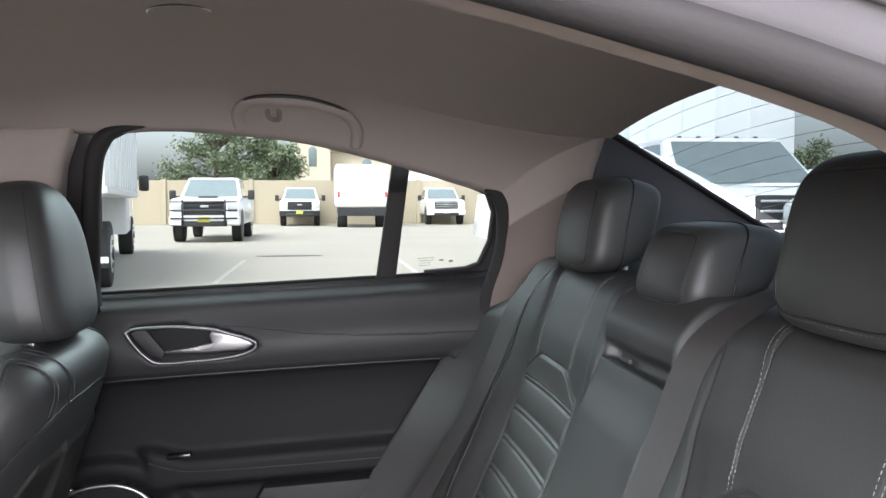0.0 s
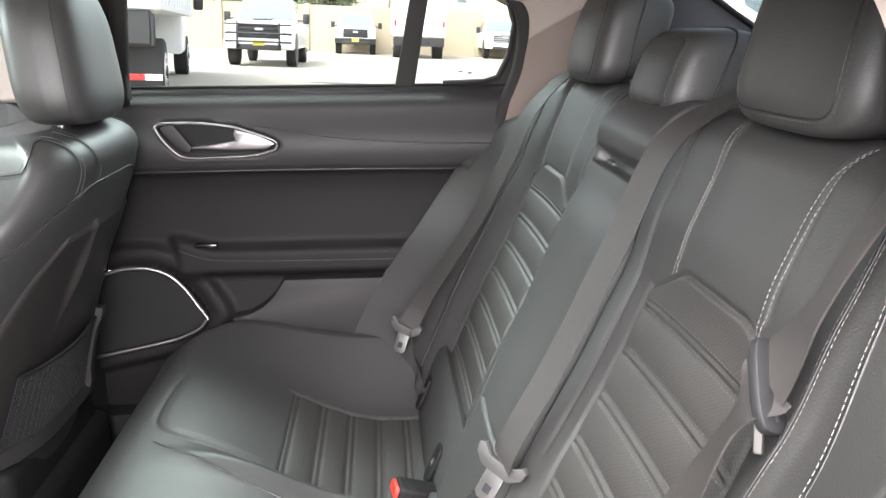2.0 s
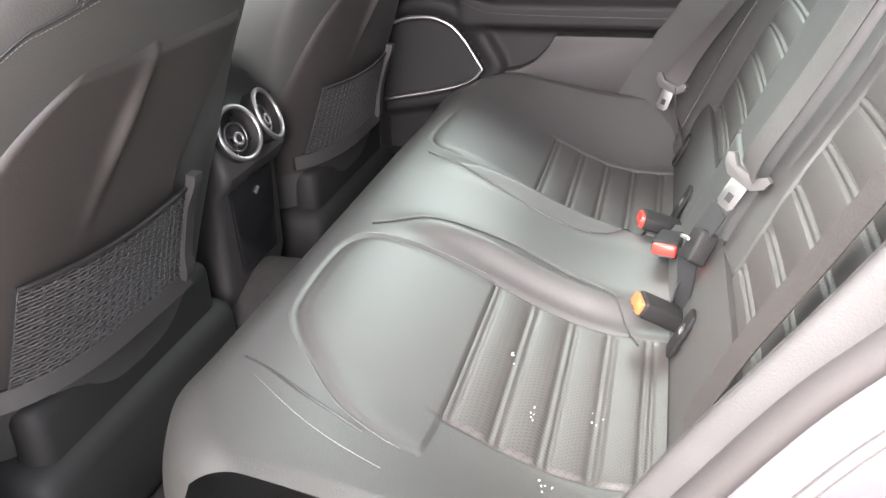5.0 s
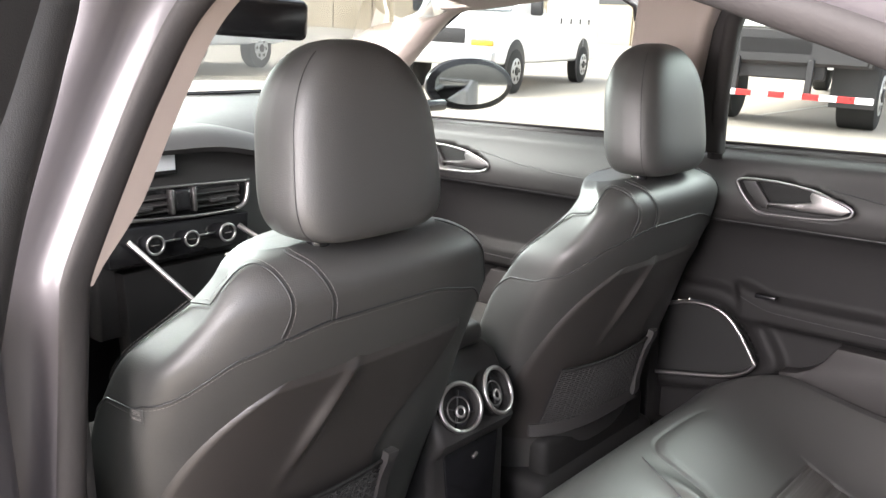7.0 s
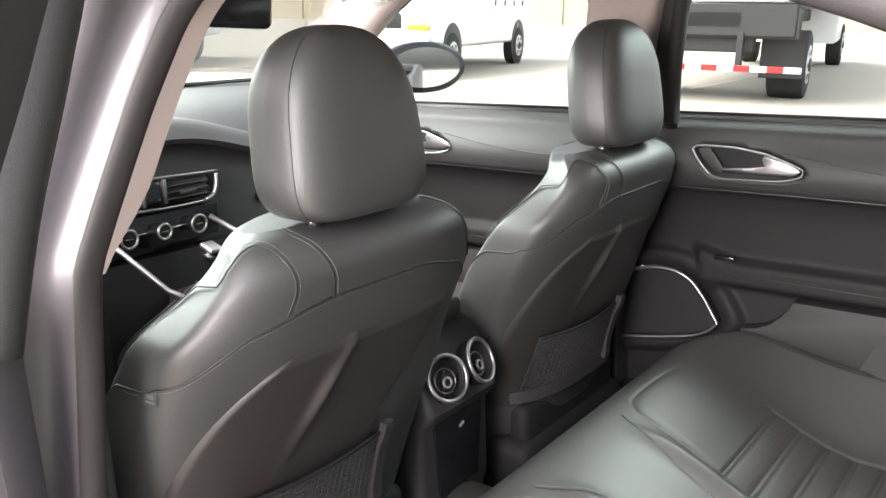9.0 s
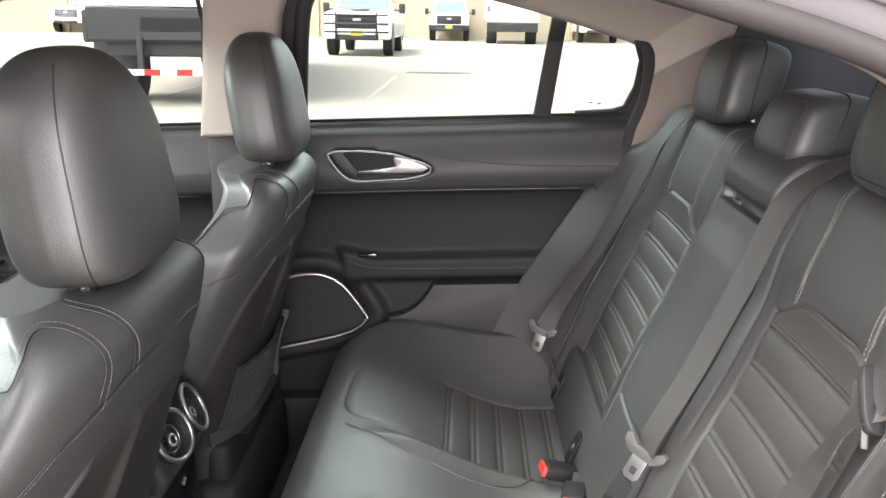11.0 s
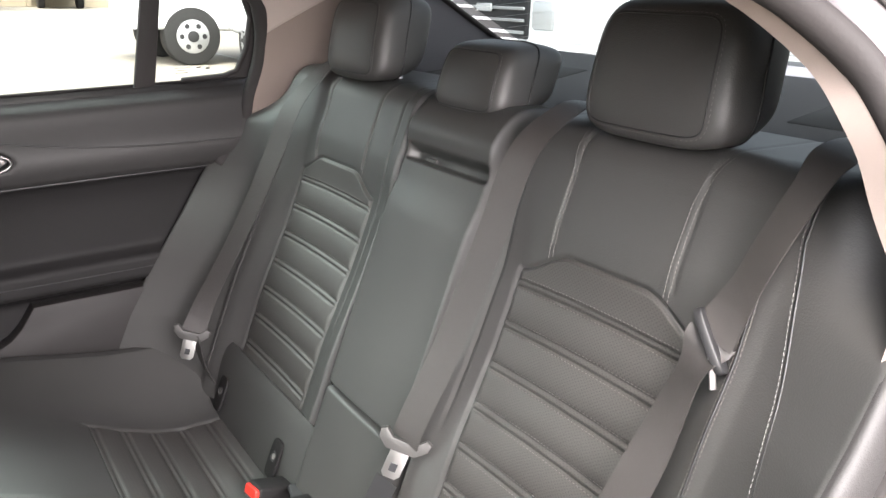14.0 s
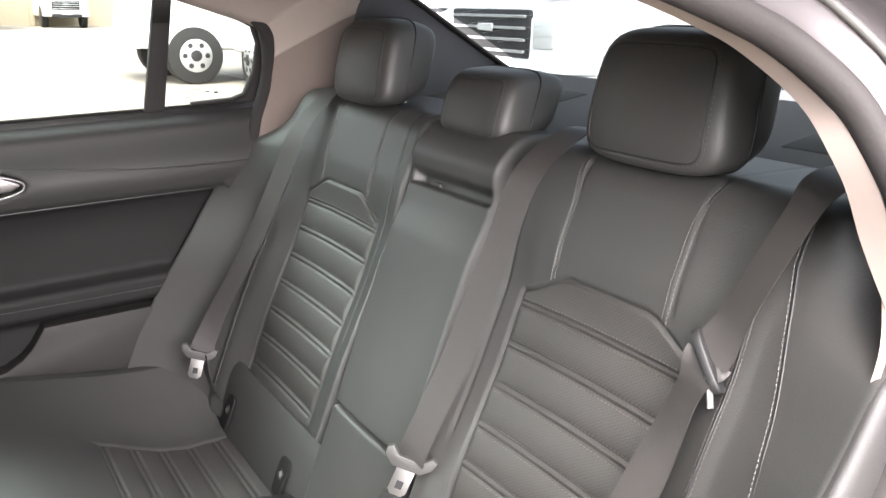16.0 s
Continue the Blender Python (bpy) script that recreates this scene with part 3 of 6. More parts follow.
rim_out = [(y - 0.052 * sstep(0.16 - y, 0.0, 0.26), z + 0.012 * sstep(z, 1.12, 1.2)) for y, z in lap]
me = from_faces([Vector((glass_x(z) - 0.006, y, z)) for y, z in lap] + [Vector((glass_x(z) - 0.022, y, z)) for y, z in rim_out], [(i, i + 1, len(lap) + i + 1, len(lap) + i) for i in range(len(lap) - 1)])
part("quarter_surround", thick(me, 0.004), rubber, rear_door, "black surround of the quarter window")
part("window_bar", slab(bar, "x", 0.700, 0.715, 0.004), rubber, rear_door, "black quarter window divider")
front_door = shut_door("door_front", 1, 0.870, 1.75, 0.92, FRONT_WIN, "closed black front car door with chrome pull handle")
part("centre_pillar", slab([(0.698, 1.0), (0.870, 1.0), (0.850, 1.15), (0.830, 1.335), (0.640, 1.335), (0.668, 1.26), (0.688, 1.12)], "x", 0.615, 0.70, 0.02, 3), headliner, shell, "taupe upper centre pillar trim")
part("door_post", slab([(0.634, 1.0), (0.712, 1.0), (0.704, 1.14), (0.682, 1.27), (0.655, 1.332), (0.600, 1.332), (0.622, 1.25), (0.634, 1.12)], "x", 0.660, 0.700, 0.010, 3), rubber, rear_door, "black window post of the door")
part("pillar_foot", slab([(0.762, 0.25), (0.885, 0.25), (0.870, 1.0), (0.762, 1.0)], "x", 0.668, 0.76, 0.012), plastic, shell, "black lower centre pillar trim")
part("pillar_seal", tube(lerp_curve([(0.690, 0.655, 0.99), (0.665, 0.640, 1.11), (0.640, 0.622, 1.24), (0.627, 0.604, 1.296), (0.626, 0.570, 1.322), (0.630, 0.500, 1.330)], 24), lambda u: 0.017 - 0.0145 * sstep(u, 0.60, 1.0), 8), rubber, shell)
part("pillar_foot", slab([(0.742, 0.30), (0.86, 0.30), (0.86, 0.98), (0.742, 0.98)], "x", -0.692, -0.704, 0.004), plastic, shell, "black lower centre pillar trim")
near_door = shut_door("door_front", -1, 0.80, 1.75, 0.92, FRONT_WIN, "closed black driver door seen past the seat")
for e in (1, -1):
    part("door_sill", rbox(0.14, 2.1, 0.22, 0.02, 2, (e * 0.755, 0.85, 0.22)), plastic_low, shell, "black door sill trim")



# ---- rear bench ----
UP, NORM = Vector((0, -0.387, 0.922)), Vector((0, 0.922, 0.387))
ORIG = Vector((0, 0.0, 0.60))
bench = thing("rear_bench", "black leather rear bench seat with ribbed inserts", "car seat")


MID = 0.350


def shield(d):
    """Height up the back at which the ribbed insert ends: flat, with dropped corners."""
    return 0.332 - 0.034 * sstep(abs(d), 0.060, 0.150)


def half_insert(r, d=1.0):
    return 0.146 if d < 0 else 0.138


RIB0, RIB = 0.287, 0.0565


def back_h(ax, r):
    """Relief of one outer backrest; ax is the distance from the car's middle."""
    d = ax - MID
    w = half_insert(r, d)
    h = -0.022 + (0.030 if d > 0 else 0.014) * sstep(abs(d), w - 0.005, w + 0.075) * (0.4 + 0.6 * sdown(0.40, r, 0.20)) - 0.05 * sstep(d, 0.244, 0.354) * sstep(r, 0.36, 0.44)
    h -= 0.050 * sdown(0.142, ax, 0.121)
    h += 0.010 * sdown(0.22, r, 0.02)
    # seam that sets off the rolled inner edge
    h -= 0.0030 * bumpf(d, -0.178, 0.0032) * sstep(r, 0.05, 0.10)
    inside = sdown(w, abs(d), w - 0.012) * sdown(shield(d), r, shield(d) - 0.006)
    arch = r + 0.15 * d * d
    if arch < RIB0:
        ph = (RIB0 - arch) % RIB
        g = math.exp(-(ph / 0.0020) ** 2) + math.exp(-((ph - RIB) / 0.0020) ** 2) + math.exp(-((ph - 0.0090) / 0.0020) ** 2)
        pillow = 1 - ((ph - 0.0328) / 0.0238) ** 2 if ph > 0.009 else 0.30
        h += inside * (0.0034 * max(pillow, 0.0) - 0.0034 * g - 0.001)
    else:
        h += inside * 0.0022
    h -= 0.0038 * (bumpf(abs(d), w + 0.001, 0.0030) * sdown(0.302, r, 0.292))
    h -= 0.0036 * bumpf(r, shield(d), 0.0030) * sdown(w + 0.003, abs(d), w)
    h += 0.012 * sstep(r, 0.28, 0.38)
    h -= 0.0022 * bumpf(abs(d), 0.096, 0.0038) * sstep(r, 0.335, 0.345)
    return h


TOPR = 0.450
WING = [(0.30, 0.190), (0.56, 0.173), (0.71, 0.136), (0.85, 0.105), (0.975, 0.045), (1.03, 0.0), (2.0, 0.0)]


def wing(ax, z, k=1.0):
    """How far the side bolster comes forward towards the door."""
    t = min(1.0, max(0.0, (ax - 0.572) / 0.125))
    for (a, b), (c, d) in zip(WING, WING[1:]):
        if z <= c:
            return k * t ** 1.35 * (b + (d - b) * max(0.0, z - a) / (c - a))
    return 0.0


def widen(q, r):
    """Draws the columns of the cover in, so that they follow the tapering insert."""
    d, w = q - MID, half_insert(r, q - MID)
    if abs(d) <= 0.147:
        return MID + d * w / 0.147
    far = 0.232 if d < 0 else 0.352
    return MID + math.copysign(w + (abs(d) - 0.147) * (far - w) / (far - 0.147), d)


def lift(q, row):
    """Bends the rows of the cover, so that they follow the insert's upper edge."""
    d = q - MID
    k = max(0.0, 1 - abs(row - 0.32) / 0.11)
    return row + (shield(d) - 0.32) * k * sdown(0.21, abs(d), 0.15)


def back_at(side, off=0.0):
    def at(q, row):
        r = lift(q, row)
        x = widen(q, r)
        e = max(0.0, r - TOPR)
        a = min(e / 0.055, 1.22)
        rr = min(r, TOPR)
        p = ORIG + Vector((side * x, 0, 0)) + UP * (rr + 0.055 * math.sin(a)) + NORM * (back_h(x, rr) + off - 0.055 * (1 - math.cos(a)))
        p.y += wing(x, p.z, 0.88 if side > 0 else 0.62)
        return p + Vector((0, -1, -0.04)) * max(0.0, e - 0.0671)
    return at


def unlift(d, r):
    row = r
    for _ in range(6):
        row += r - lift(MID + d, row)
    return row


XS = span(0.119, 0.701, 230)
RS = span(-0.20, 0.64, 560)
for s in (1, -1):
    def region(x, r):
        d = x - MID
        if abs(d) < 0.147 and r < 0.32:
            return "insert"
        return "panel" if abs(d) < 0.096 else ("bolster" if d > 0 else "edge")
    made = split_field(back_at(s), XS, RS, region)
    back = part("backrest", made["panel"], leather, bench, "smooth black leather shoulder panel")
    part("insert", made["insert"], leather_insert, back, "ribbed perforated leather insert")
    part("side_bolster", made["bolster"], leather, back)
    part("inner_edge", made["edge"], leather, back)
    for e in (1, -1):
        for o in (-0.0035, 0.0035):
            path = [back_at(s)(MID + e * (0.096 + o) + 0.012 * e * sstep(r, 0.42, 0.50), r) + NORM * 0.0008 for r in span(0.326, 0.495, 60)]
            part("stitching", stitch_mesh(path, lambda c: NORM), thread, back, "grey twin stitching")

    for k in range(8):
        for o in (0.0032, -0.0122):
            path = []
            for dd in span(-0.140, 0.140, 60):
                r0 = RIB0 - RIB * k + o - 0.15 * dd * dd
                if r0 < shield(dd) - 0.006 and abs(dd) < 0.138:
                    path.append(back_at(s)(MID + dd, unlift(dd, r0)) + NORM * 0.0006)
            if len(path) > 3:
                part("stitching", stitch_mesh(path, lambda c: NORM, 0.003, 0.003, 0.0004), thread, back, "grey stitching")
    for o in (0.0, 0.007):
        edge = [back_at(s)(0.554 + o - 0.02 * (r - 0.35), r) + NORM * 0.001 for r in span(-0.15, 0.44, 120)]
        part("stitching", stitch_mesh(edge, lambda c: NORM), thread, back, "grey twin bolster stitching")
    part("bolster_seam", tube([p - Vector((s * 0.0035, 0, 0)) for p in edge], 0.0013, 6), leather_dark, back)
    fold = [back_at(s)(0.580 + 0.25 * max(0.0, 0.427 - r), r) + Vector((0, 0.0012, 0)) for r in span(-0.04 if s < 0 else 0.27, 0.48 if s < 0 else 0.40, 120)]
    part("stitching", stitch_mesh(fold, lambda c: Vector((-0.5 * s, 0.8, 0.3)).normalized()), thread, back, "grey edge stitching")
    part("bolster_seam", tube([p + Vector((s * 0.004, 0, 0)) for p in fold], 0.0013, 6), leather_dark, back)

# middle backrest with folding armrest
def mid_at(x, r):
    e = max(0.0, r - TOPR)
    a = min(e / 0.05, 1.22)
    rr = min(r, TOPR)
    side = sdown(0.110, abs(x), 0.098)
    h = 0.002 + 0.005 * (1 - (x / 0.115) ** 2) - 0.050 * sstep(abs(x), 0.108, 0.124)
    h -= 0.024 * sstep(r, 0.380, 0.387) * sdown(0.410, r, 0.396) * side
    h += 0.010 * bumpf(r, 0.432, 0.026)
    h -= 0.012 * bumpf(r, 0.005, 0.0035)
    h += 0.006 * sdown(0.36, r, 0.30)
    return ORIG + Vector((x, 0, 0)) + UP * (rr + 0.05 * math.sin(a)) + NORM * (h - 0.05 * (1 - math.cos(a))) + Vector((0, -1, -0.04)) * max(0.0, e - 0.061)


made = split_field(mid_at, span(-0.128, 0.128, 90), span(-0.21, 0.55, 340), lambda x, r: "top" if r > 0.392 else ("arm" if r > 0.005 else "flap"))
mid = part("middle_backrest", made["top"], leather, bench)
arm = part("folding_armrest", made["arm"], leather, mid, "folded-up black leather armrest")
part("lower_flap", made["flap"], leather, mid)
part("armrest_pull", rbox(0.030, 0.006, 0.006, 0.002, 2, tuple(ORIG + UP * 0.390 + NORM * -0.006 + Vector((0.045, 0, 0)))), grey_plastic, mid, "small grey pull tab")


def rear_headrest(x, w, h, z, depth, label):
    t = thing("rear_headrest", label, "headrest", "rear headrests")
    y = -0.255

    def at(u, v, grow=0.0):
        th, ph = (u - 0.5) * 2 * math.pi, (v - 0.5) * math.pi
        sp = lambda a, e: math.copysign(abs(a) ** e, a)
        cx, cy, cz = sp(math.cos(ph), 0.43) * sp(math.sin(th), 0.40), sp(math.cos(ph), 0.31) * sp(math.cos(th), 0.40), sp(math.sin(ph), 0.43)
        wide = (1 - 0.05 * cz) * (1 - 0.10 * max(0.0, -cy))
        front = 0.012 * (1 - (cx * cx + cz * cz) / 2) if cy > 0 else 0.0
        return Vector((x + (w / 2 + grow) * cx * wide, y + (depth + grow) * cy + front - 0.018 * cz, z + (h / 2 + grow) * cz * (1 - 0.25 * max(0.0, -cy))))

    part("pad", surf(at, 128, 72), leather, t)

    def face_loop(t0, p0, grow):
        """A rounded rectangle of the pad's own angles, round its front face."""
        pts = []
        for i in range(120):
            a = 2 * math.pi * i / 120
            sp = lambda q, e: math.copysign(abs(q) ** e, q)
            pts.append(at(0.5 + t0 * sp(math.cos(a), 0.5) / (2 * math.pi), 0.5 + p0 * sp(math.sin(a), 0.5) / math.pi, grow))
        return pts

    part("seam", tube(face_loop(0.60, 0.60, 0.0), 0.0011, 6, True), leather_dark, t)
    part("stitching", stitch_mesh(face_loop(0.68, 0.68, 0.0003), lambda c: (c - Vector((x, y, z))).normalized(), 0.003, 0.003, 0.0003), thread, t, "grey stitching")
    side_loop = [at(0.75, v, 0.0) for v in span(0.02, 0.98, 60)] + [at(0.25, v, 0.0) for v in span(0.98, 0.02, 60)]
    part("side_seam", tube(side_loop, 0.0016, 6, True), leather_dark, t)
    for e in (-1, 1):
        part("post", tube([(x + e * w * 0.25, y - 0.01, z - h / 2 - 0.05), (x + e * w * 0.25, y - 0.005, z - h / 2 + 0.03)], 0.005, 10), steel, t, "chrome post")
        part("post_collar", rbox(0.034, 0.028, 0.020, 0.005, 2, (x + e * w * 0.25, y - 0.01, z - h / 2 - 0.014)), gloss_black, t)
    return t


rear_headrest(0.376, 0.210, 0.150, 1.117, 0.056, "black leather outer headrest on the rear bench")
rear_headrest(-0.347, 0.214, 0.154, 1.119, 0.056, "black leather outer headrest on the rear bench")
rear_headrest(0.008, 0.170, 0.100, 1.078, 0.058, "low black leather middle headrest on the rear bench")



# cushion
def front_edge_y(x):
    return 0.578 - 3.5 * max(0.0, abs(x) - 0.52) ** 2


PAD = lerp_curve([(0.166, 0.310, 0), (0.172, 0.40, 0), (0.180, 0.470, 0), (0.202, 0.503, 0), (0.250, 0.517, 0), (0.375, 0.513, 0), (0.430, 0.494, 0), (0.480, 0.455, 0), (0.530, 0.405, 0), (0.552, 0.350, 0), (0.552, 0.310, 0)], 30)


def pad_depth(ax, y):
    """Distance from the thigh pad's seam, positive on the pad."""
    best, inside = 9.0, False
    for a, b in zip(PAD, PAD[1:]):
        ex, ey = b.x - a.x, b.y - a.y
        t = min(1.0, max(0.0, ((ax - a.x) * ex + (y - a.y) * ey) / (ex * ex + ey * ey)))
        best = min(best, math.hypot(ax - a.x - t * ex, y - a.y - t * ey))
        if (a.x > ax) != (b.x > ax) and y < a.y + ey * (ax - a.x) / ex:
            inside = not inside
    return best if inside else -best


def cushion_z(x, y):
    ax = abs(x)
    d = ax - 0.335
    z = 0.398 + 0.132 * sstep(y, 0.14, 0.52)
    face = max(0.0, min(1.0, (ax - 0.458) / 0.200))
    z += 0.100 * (face * face * (1.6 - 0.6 * face)) * (1 - 0.85 * sstep(y, 0.12, 0.52))
    z += 0.020 * sdown(0.150, ax, 0.110) * sdown(0.50, y, 0.30)
    z += 0.016 * bumpf(ax, 0.125, 0.030) * sdown(0.50, y, 0.38) * sstep(y, 0.10, 0.20)
    pad = sdown(0.174, -d, 0.146) if d < 0 else sdown(0.140, d, 0.122)
    if y < 0.322:
        ph = (0.322 - y) % 0.052
        g = math.exp(-(ph / 0.0024) ** 2) + math.exp(-((ph - 0.052) / 0.0024) ** 2) + math.exp(-((ph - 0.010) / 0.0024) ** 2)
        z += pad * (0.0028 * max(0.0, 1 - ((ph - 0.031) / 0.021) ** 2) - 0.0032 * g - 0.001)
    else:
        # smooth thigh pad, set off by a curved seam
        if 0.13 < ax < 0.60 and y < 0.55:
            q = pad_depth(ax, y)
            seam = 1.0 if x < 0 else sdown(0.44, ax, 0.34)
            z += seam * (0.003 * sstep(q, 0.0, 0.022) - 0.0032 * bumpf(q, 0.0, 0.0032))
    z -= 0.0036 * (bumpf(d, -0.170, 0.0036) + bumpf(d, 0.134, 0.0036)) * sdown(0.34, y, 0.32)
    f = max(0.0, y - (front_edge_y(x) - 0.055))
    z -= 9.0 * f * f
    return z


def cush_at(x, y):
    lim = front_edge_y(x)
    over = max(0.0, y - lim)
    yy = min(y, lim)
    return Vector((x, yy + 0.02 * math.sin(min(over / 0.05, math.pi)), cushion_z(x, yy) - over * 1.0))


def cush_key(x, y):
    d = abs(x) - 0.335
    if -0.170 < d < 0.133 and y < 0.320:
        return "insert_a" if x > 0 else "insert_b"
    return "cover"


made = split_field(cush_at, span(-0.68, 0.68, 420), span(0.085, 0.86, 290), cush_key)
cush = part("cushion", made["cover"], leather, bench, "black leather cushion cover")
part("insert", made["insert_a"], leather_insert, cush, "ribbed perforated leather insert")
part("insert", made["insert_b"], leather_insert, cush, "ribbed perforated leather insert")

for e in (1, -1):
    arc = [(e * (p.x + 0.006 * (1 if p.x > 0.36 else -1)), p.y + (0.006 if p.y > 0.48 else 0.002)) for p in PAD if p.y > 0.325 and (e < 0 or p.x < 0.30)]
    line = lerp_curve([cush_at(x, y) + Vector((0, 0, 0.0008)) for x, y in arc], 160)
    part("stitching", stitch_mesh(line, lambda c: Vector((0, -0.2, 0.98))), thread, cush, "grey stitching")
    fold = [cush_at(e * p.x, p.y) + Vector((0, 0, 0.0012)) for p in lerp_curve([(0.152, 0.50, 0), (0.105, 0.42, 0), (0.074, 0.31, 0), (0.082, 0.22, 0), (0.112, 0.165, 0), (0.190, 0.125, 0)], 80)]
    part("fold_seam", tube(fold, 0.0014, 6), leather_dark, cush)
    part("stitching", stitch_mesh([p + Vector((-e * 0.004, 0.0, 0.0006)) for p in fold], lambda c: Vector((0, 0, 1))), thread, cush, "grey stitching")
    if e < 0:
        crease = lerp_curve([cush_at(e * p, q) + Vector((0, 0, 0.0006)) for p, q in ((0.505, 0.520), (0.522, 0.480), (0.540, 0.440), (0.560, 0.375))], 30)
        part("fold_seam", tube(crease, 0.0016, 6), leather_dark, cush)
        corner = [cush_at(e * (0.535 + 0.075 * v + 0.012 * math.sin(math.pi * v)), 0.495 - 0.155 * v) + Vector((0, 0, 0.001)) for v in span(0, 1, 50)]
        part("stitching", stitch_mesh(corner, lambda c: Vector((0, 0, 1))), thread, cush, "grey corner stitching")


# ---- front seats ----
def sp(q, e):
    return math.copysign(abs(q) ** e, q)


SEAT_ROWS = lerp_curve([(0.33, 0.162, 0.222), (0.42, 0.146, 0.240), (0.55, 0.120, 0.275), (0.65, 0.092, 0.292), (0.75, 0.062, 0.297), (0.81, 0.038, 0.292), (0.86, 0.018, 0.284), (0.90, 0.004, 0.262), (0.935, -0.004, 0.240), (0.960, 0.006, 0.218), (0.976, 0.030, 0.192), (0.984, 0.055, 0.160)], 60)


def front_seat(name, x0, y0, out, label):
    """out: +1 or -1, the side of the seat next to its door."""
    t = thing(name, label, "car seat", "front seats", at=(x0, y0, 0.2))
    o = Vector((0, 0, -0.2))

    def wide_of(cx, w):
        return w * ((1.0 - 0.05 * sstep(0.29 - w, 0.0, 0.05)) if cx < 0 else 1.02)

    def shell_at(u, v, off=0.0):
        k = v * 59
        i = min(int(k), 58)
        z, y, w = SEAT_ROWS[i].lerp(SEAT_ROWS[i + 1], k - i)
        a = (u - 0.5) * math.pi * 2
        cx, cy = sp(math.sin(a), 0.6), sp(math.cos(a), 0.65)
        dep = 0.078 * (1 - 0.35 * v)
        w *= 1 - 0.20 * sstep(v, 0.62, 0.86) * max(0.0, 0.25 - cy)
        yy = y + dep - dep * cy + (0.045 * abs(cx) ** 3 * (1 - v) if cy > 0 else 0.11 * abs(cx) ** 4 * (1 - v) ** 0.7)
        x = wide_of(cx, w) * cx
        z -= 0.030 * (0.5 - 0.5 * cy) * min(1.0, (x / 0.25) ** 2) * sstep(v, 0.45, 0.85)
        return o + Vector((x, yy - off, z))

    def rear_at(x, z, off=0.0):
        """The point of the rear cover at a width and height of the seat."""
        i = max(k for k in range(59) if SEAT_ROWS[k].x <= max(z, 0.3301))
        f = min(1.0, (z - SEAT_ROWS[i].x) / (SEAT_ROWS[i + 1].x - SEAT_ROWS[i].x))
        _, y, w = SEAT_ROWS[i].lerp(SEAT_ROWS[i + 1], f)
        v = (i + f) / 59
        c = min(0.999, abs(x) / wide_of(x, w))
        cy = math.sqrt(1 - c ** (2 / 0.6)) ** 0.65
        dep = 0.078 * (1 - 0.35 * v)
        return o + Vector((x, y + dep - dep * cy + 0.045 * c ** 3 * (1 - v) - off, z))

    def yoke(x):
        """Height of the seam under the shoulder cover."""
        return 0.897 - 0.028 * sstep(abs(x), 0.08, 0.24) - 0.050 * sstep(abs(x), 0.20, 0.295)

    def key(u, v):
        p = shell_at(u, v)
        rear = abs(u - 0.5) < 0.25
        if p.z + 0.2 > yoke(p.x):
            return "yoke" if abs(u - 0.5) < 0.30 else "front"
        return "rear" if rear else "front"

    made = split_field(lambda u, v: shell_at(u, v), span(0, 1, 120), span(0, 1, 118), key)
    back = part("backrest", made["rear"], leather, t, "black leather backrest")
    part("front_cover", made["front"], leather, back)
    part("shoulder_cover", made["yoke"], leather, back, "black leather shoulder cover with grey stitching")
    part("top_cap", from_faces([shell_at(i / 72, 1) for i in range(72)], [tuple(range(72))]), leather, back)

    def share(z):
        i = max(k for k in range(59) if SEAT_ROWS[k].x <= max(z, 0.3301))
        return (i + min(1.0, (z - SEAT_ROWS[i].x) / (SEAT_ROWS[i + 1].x - SEAT_ROWS[i].x))) / 59

    def skin(u, v, off=0.0008):
        """A point just over the cover."""
        p = shell_at(u, v)
        n = (shell_at(u + 0.004, v) - shell_at(u - 0.004, v)).cross(shell_at(u, min(1.0, v + 0.006)) - shell_at(u, v - 0.006)).normalized()
        return p + n * (off if n.dot(p - (o + Vector((0, 0.12, p.z + 0.1)))) > 0 else -off)

    def yoke_at(u, up=0.0, off=0.0008):
        v = share(0.86)
        for _ in range(5):
            v = share(yoke(shell_at(u, v).x) - 0.085 * sstep(abs(u - 0.5), 0.22, 0.36) + up)
        return skin(u, v, off)

    part("seam", tube([yoke_at(u) for u in span(0.14, 0.86, 160)], 0.0014, 6), leather_dark, back)
    part("stitching", stitch_mesh([yoke_at(u, -0.005, 0.0012) for u in span(0.14, 0.86, 240)], lambda c: Vector((0, -0.9, 0.3)), w=0.00036), thread, back, "grey stitching")
    # twin-stitched seams over the shoulder: an arch round its outer corner and two straight ones
    arch = [(0.430, share(0.889)), (0.424, share(0.92)), (0.405, share(0.950)), (0.372, share(0.970)), (0.335, share(0.976)), (0.298, share(0.972)), (0.265, share(0.956)), (0.240, share(0.925)), (0.224, share(0.88)), (0.214, share(0.83))]
    inner = [(0.473, share(0.896)), (0.466, share(0.925)), (0.452, share(0.952)), (0.433, share(0.970)), (0.400, share(0.981))]
    far_side = [(0.660, share(0.865)), (0.652, share(0.91)), (0.640, share(0.955)), (0.622, share(0.980))]
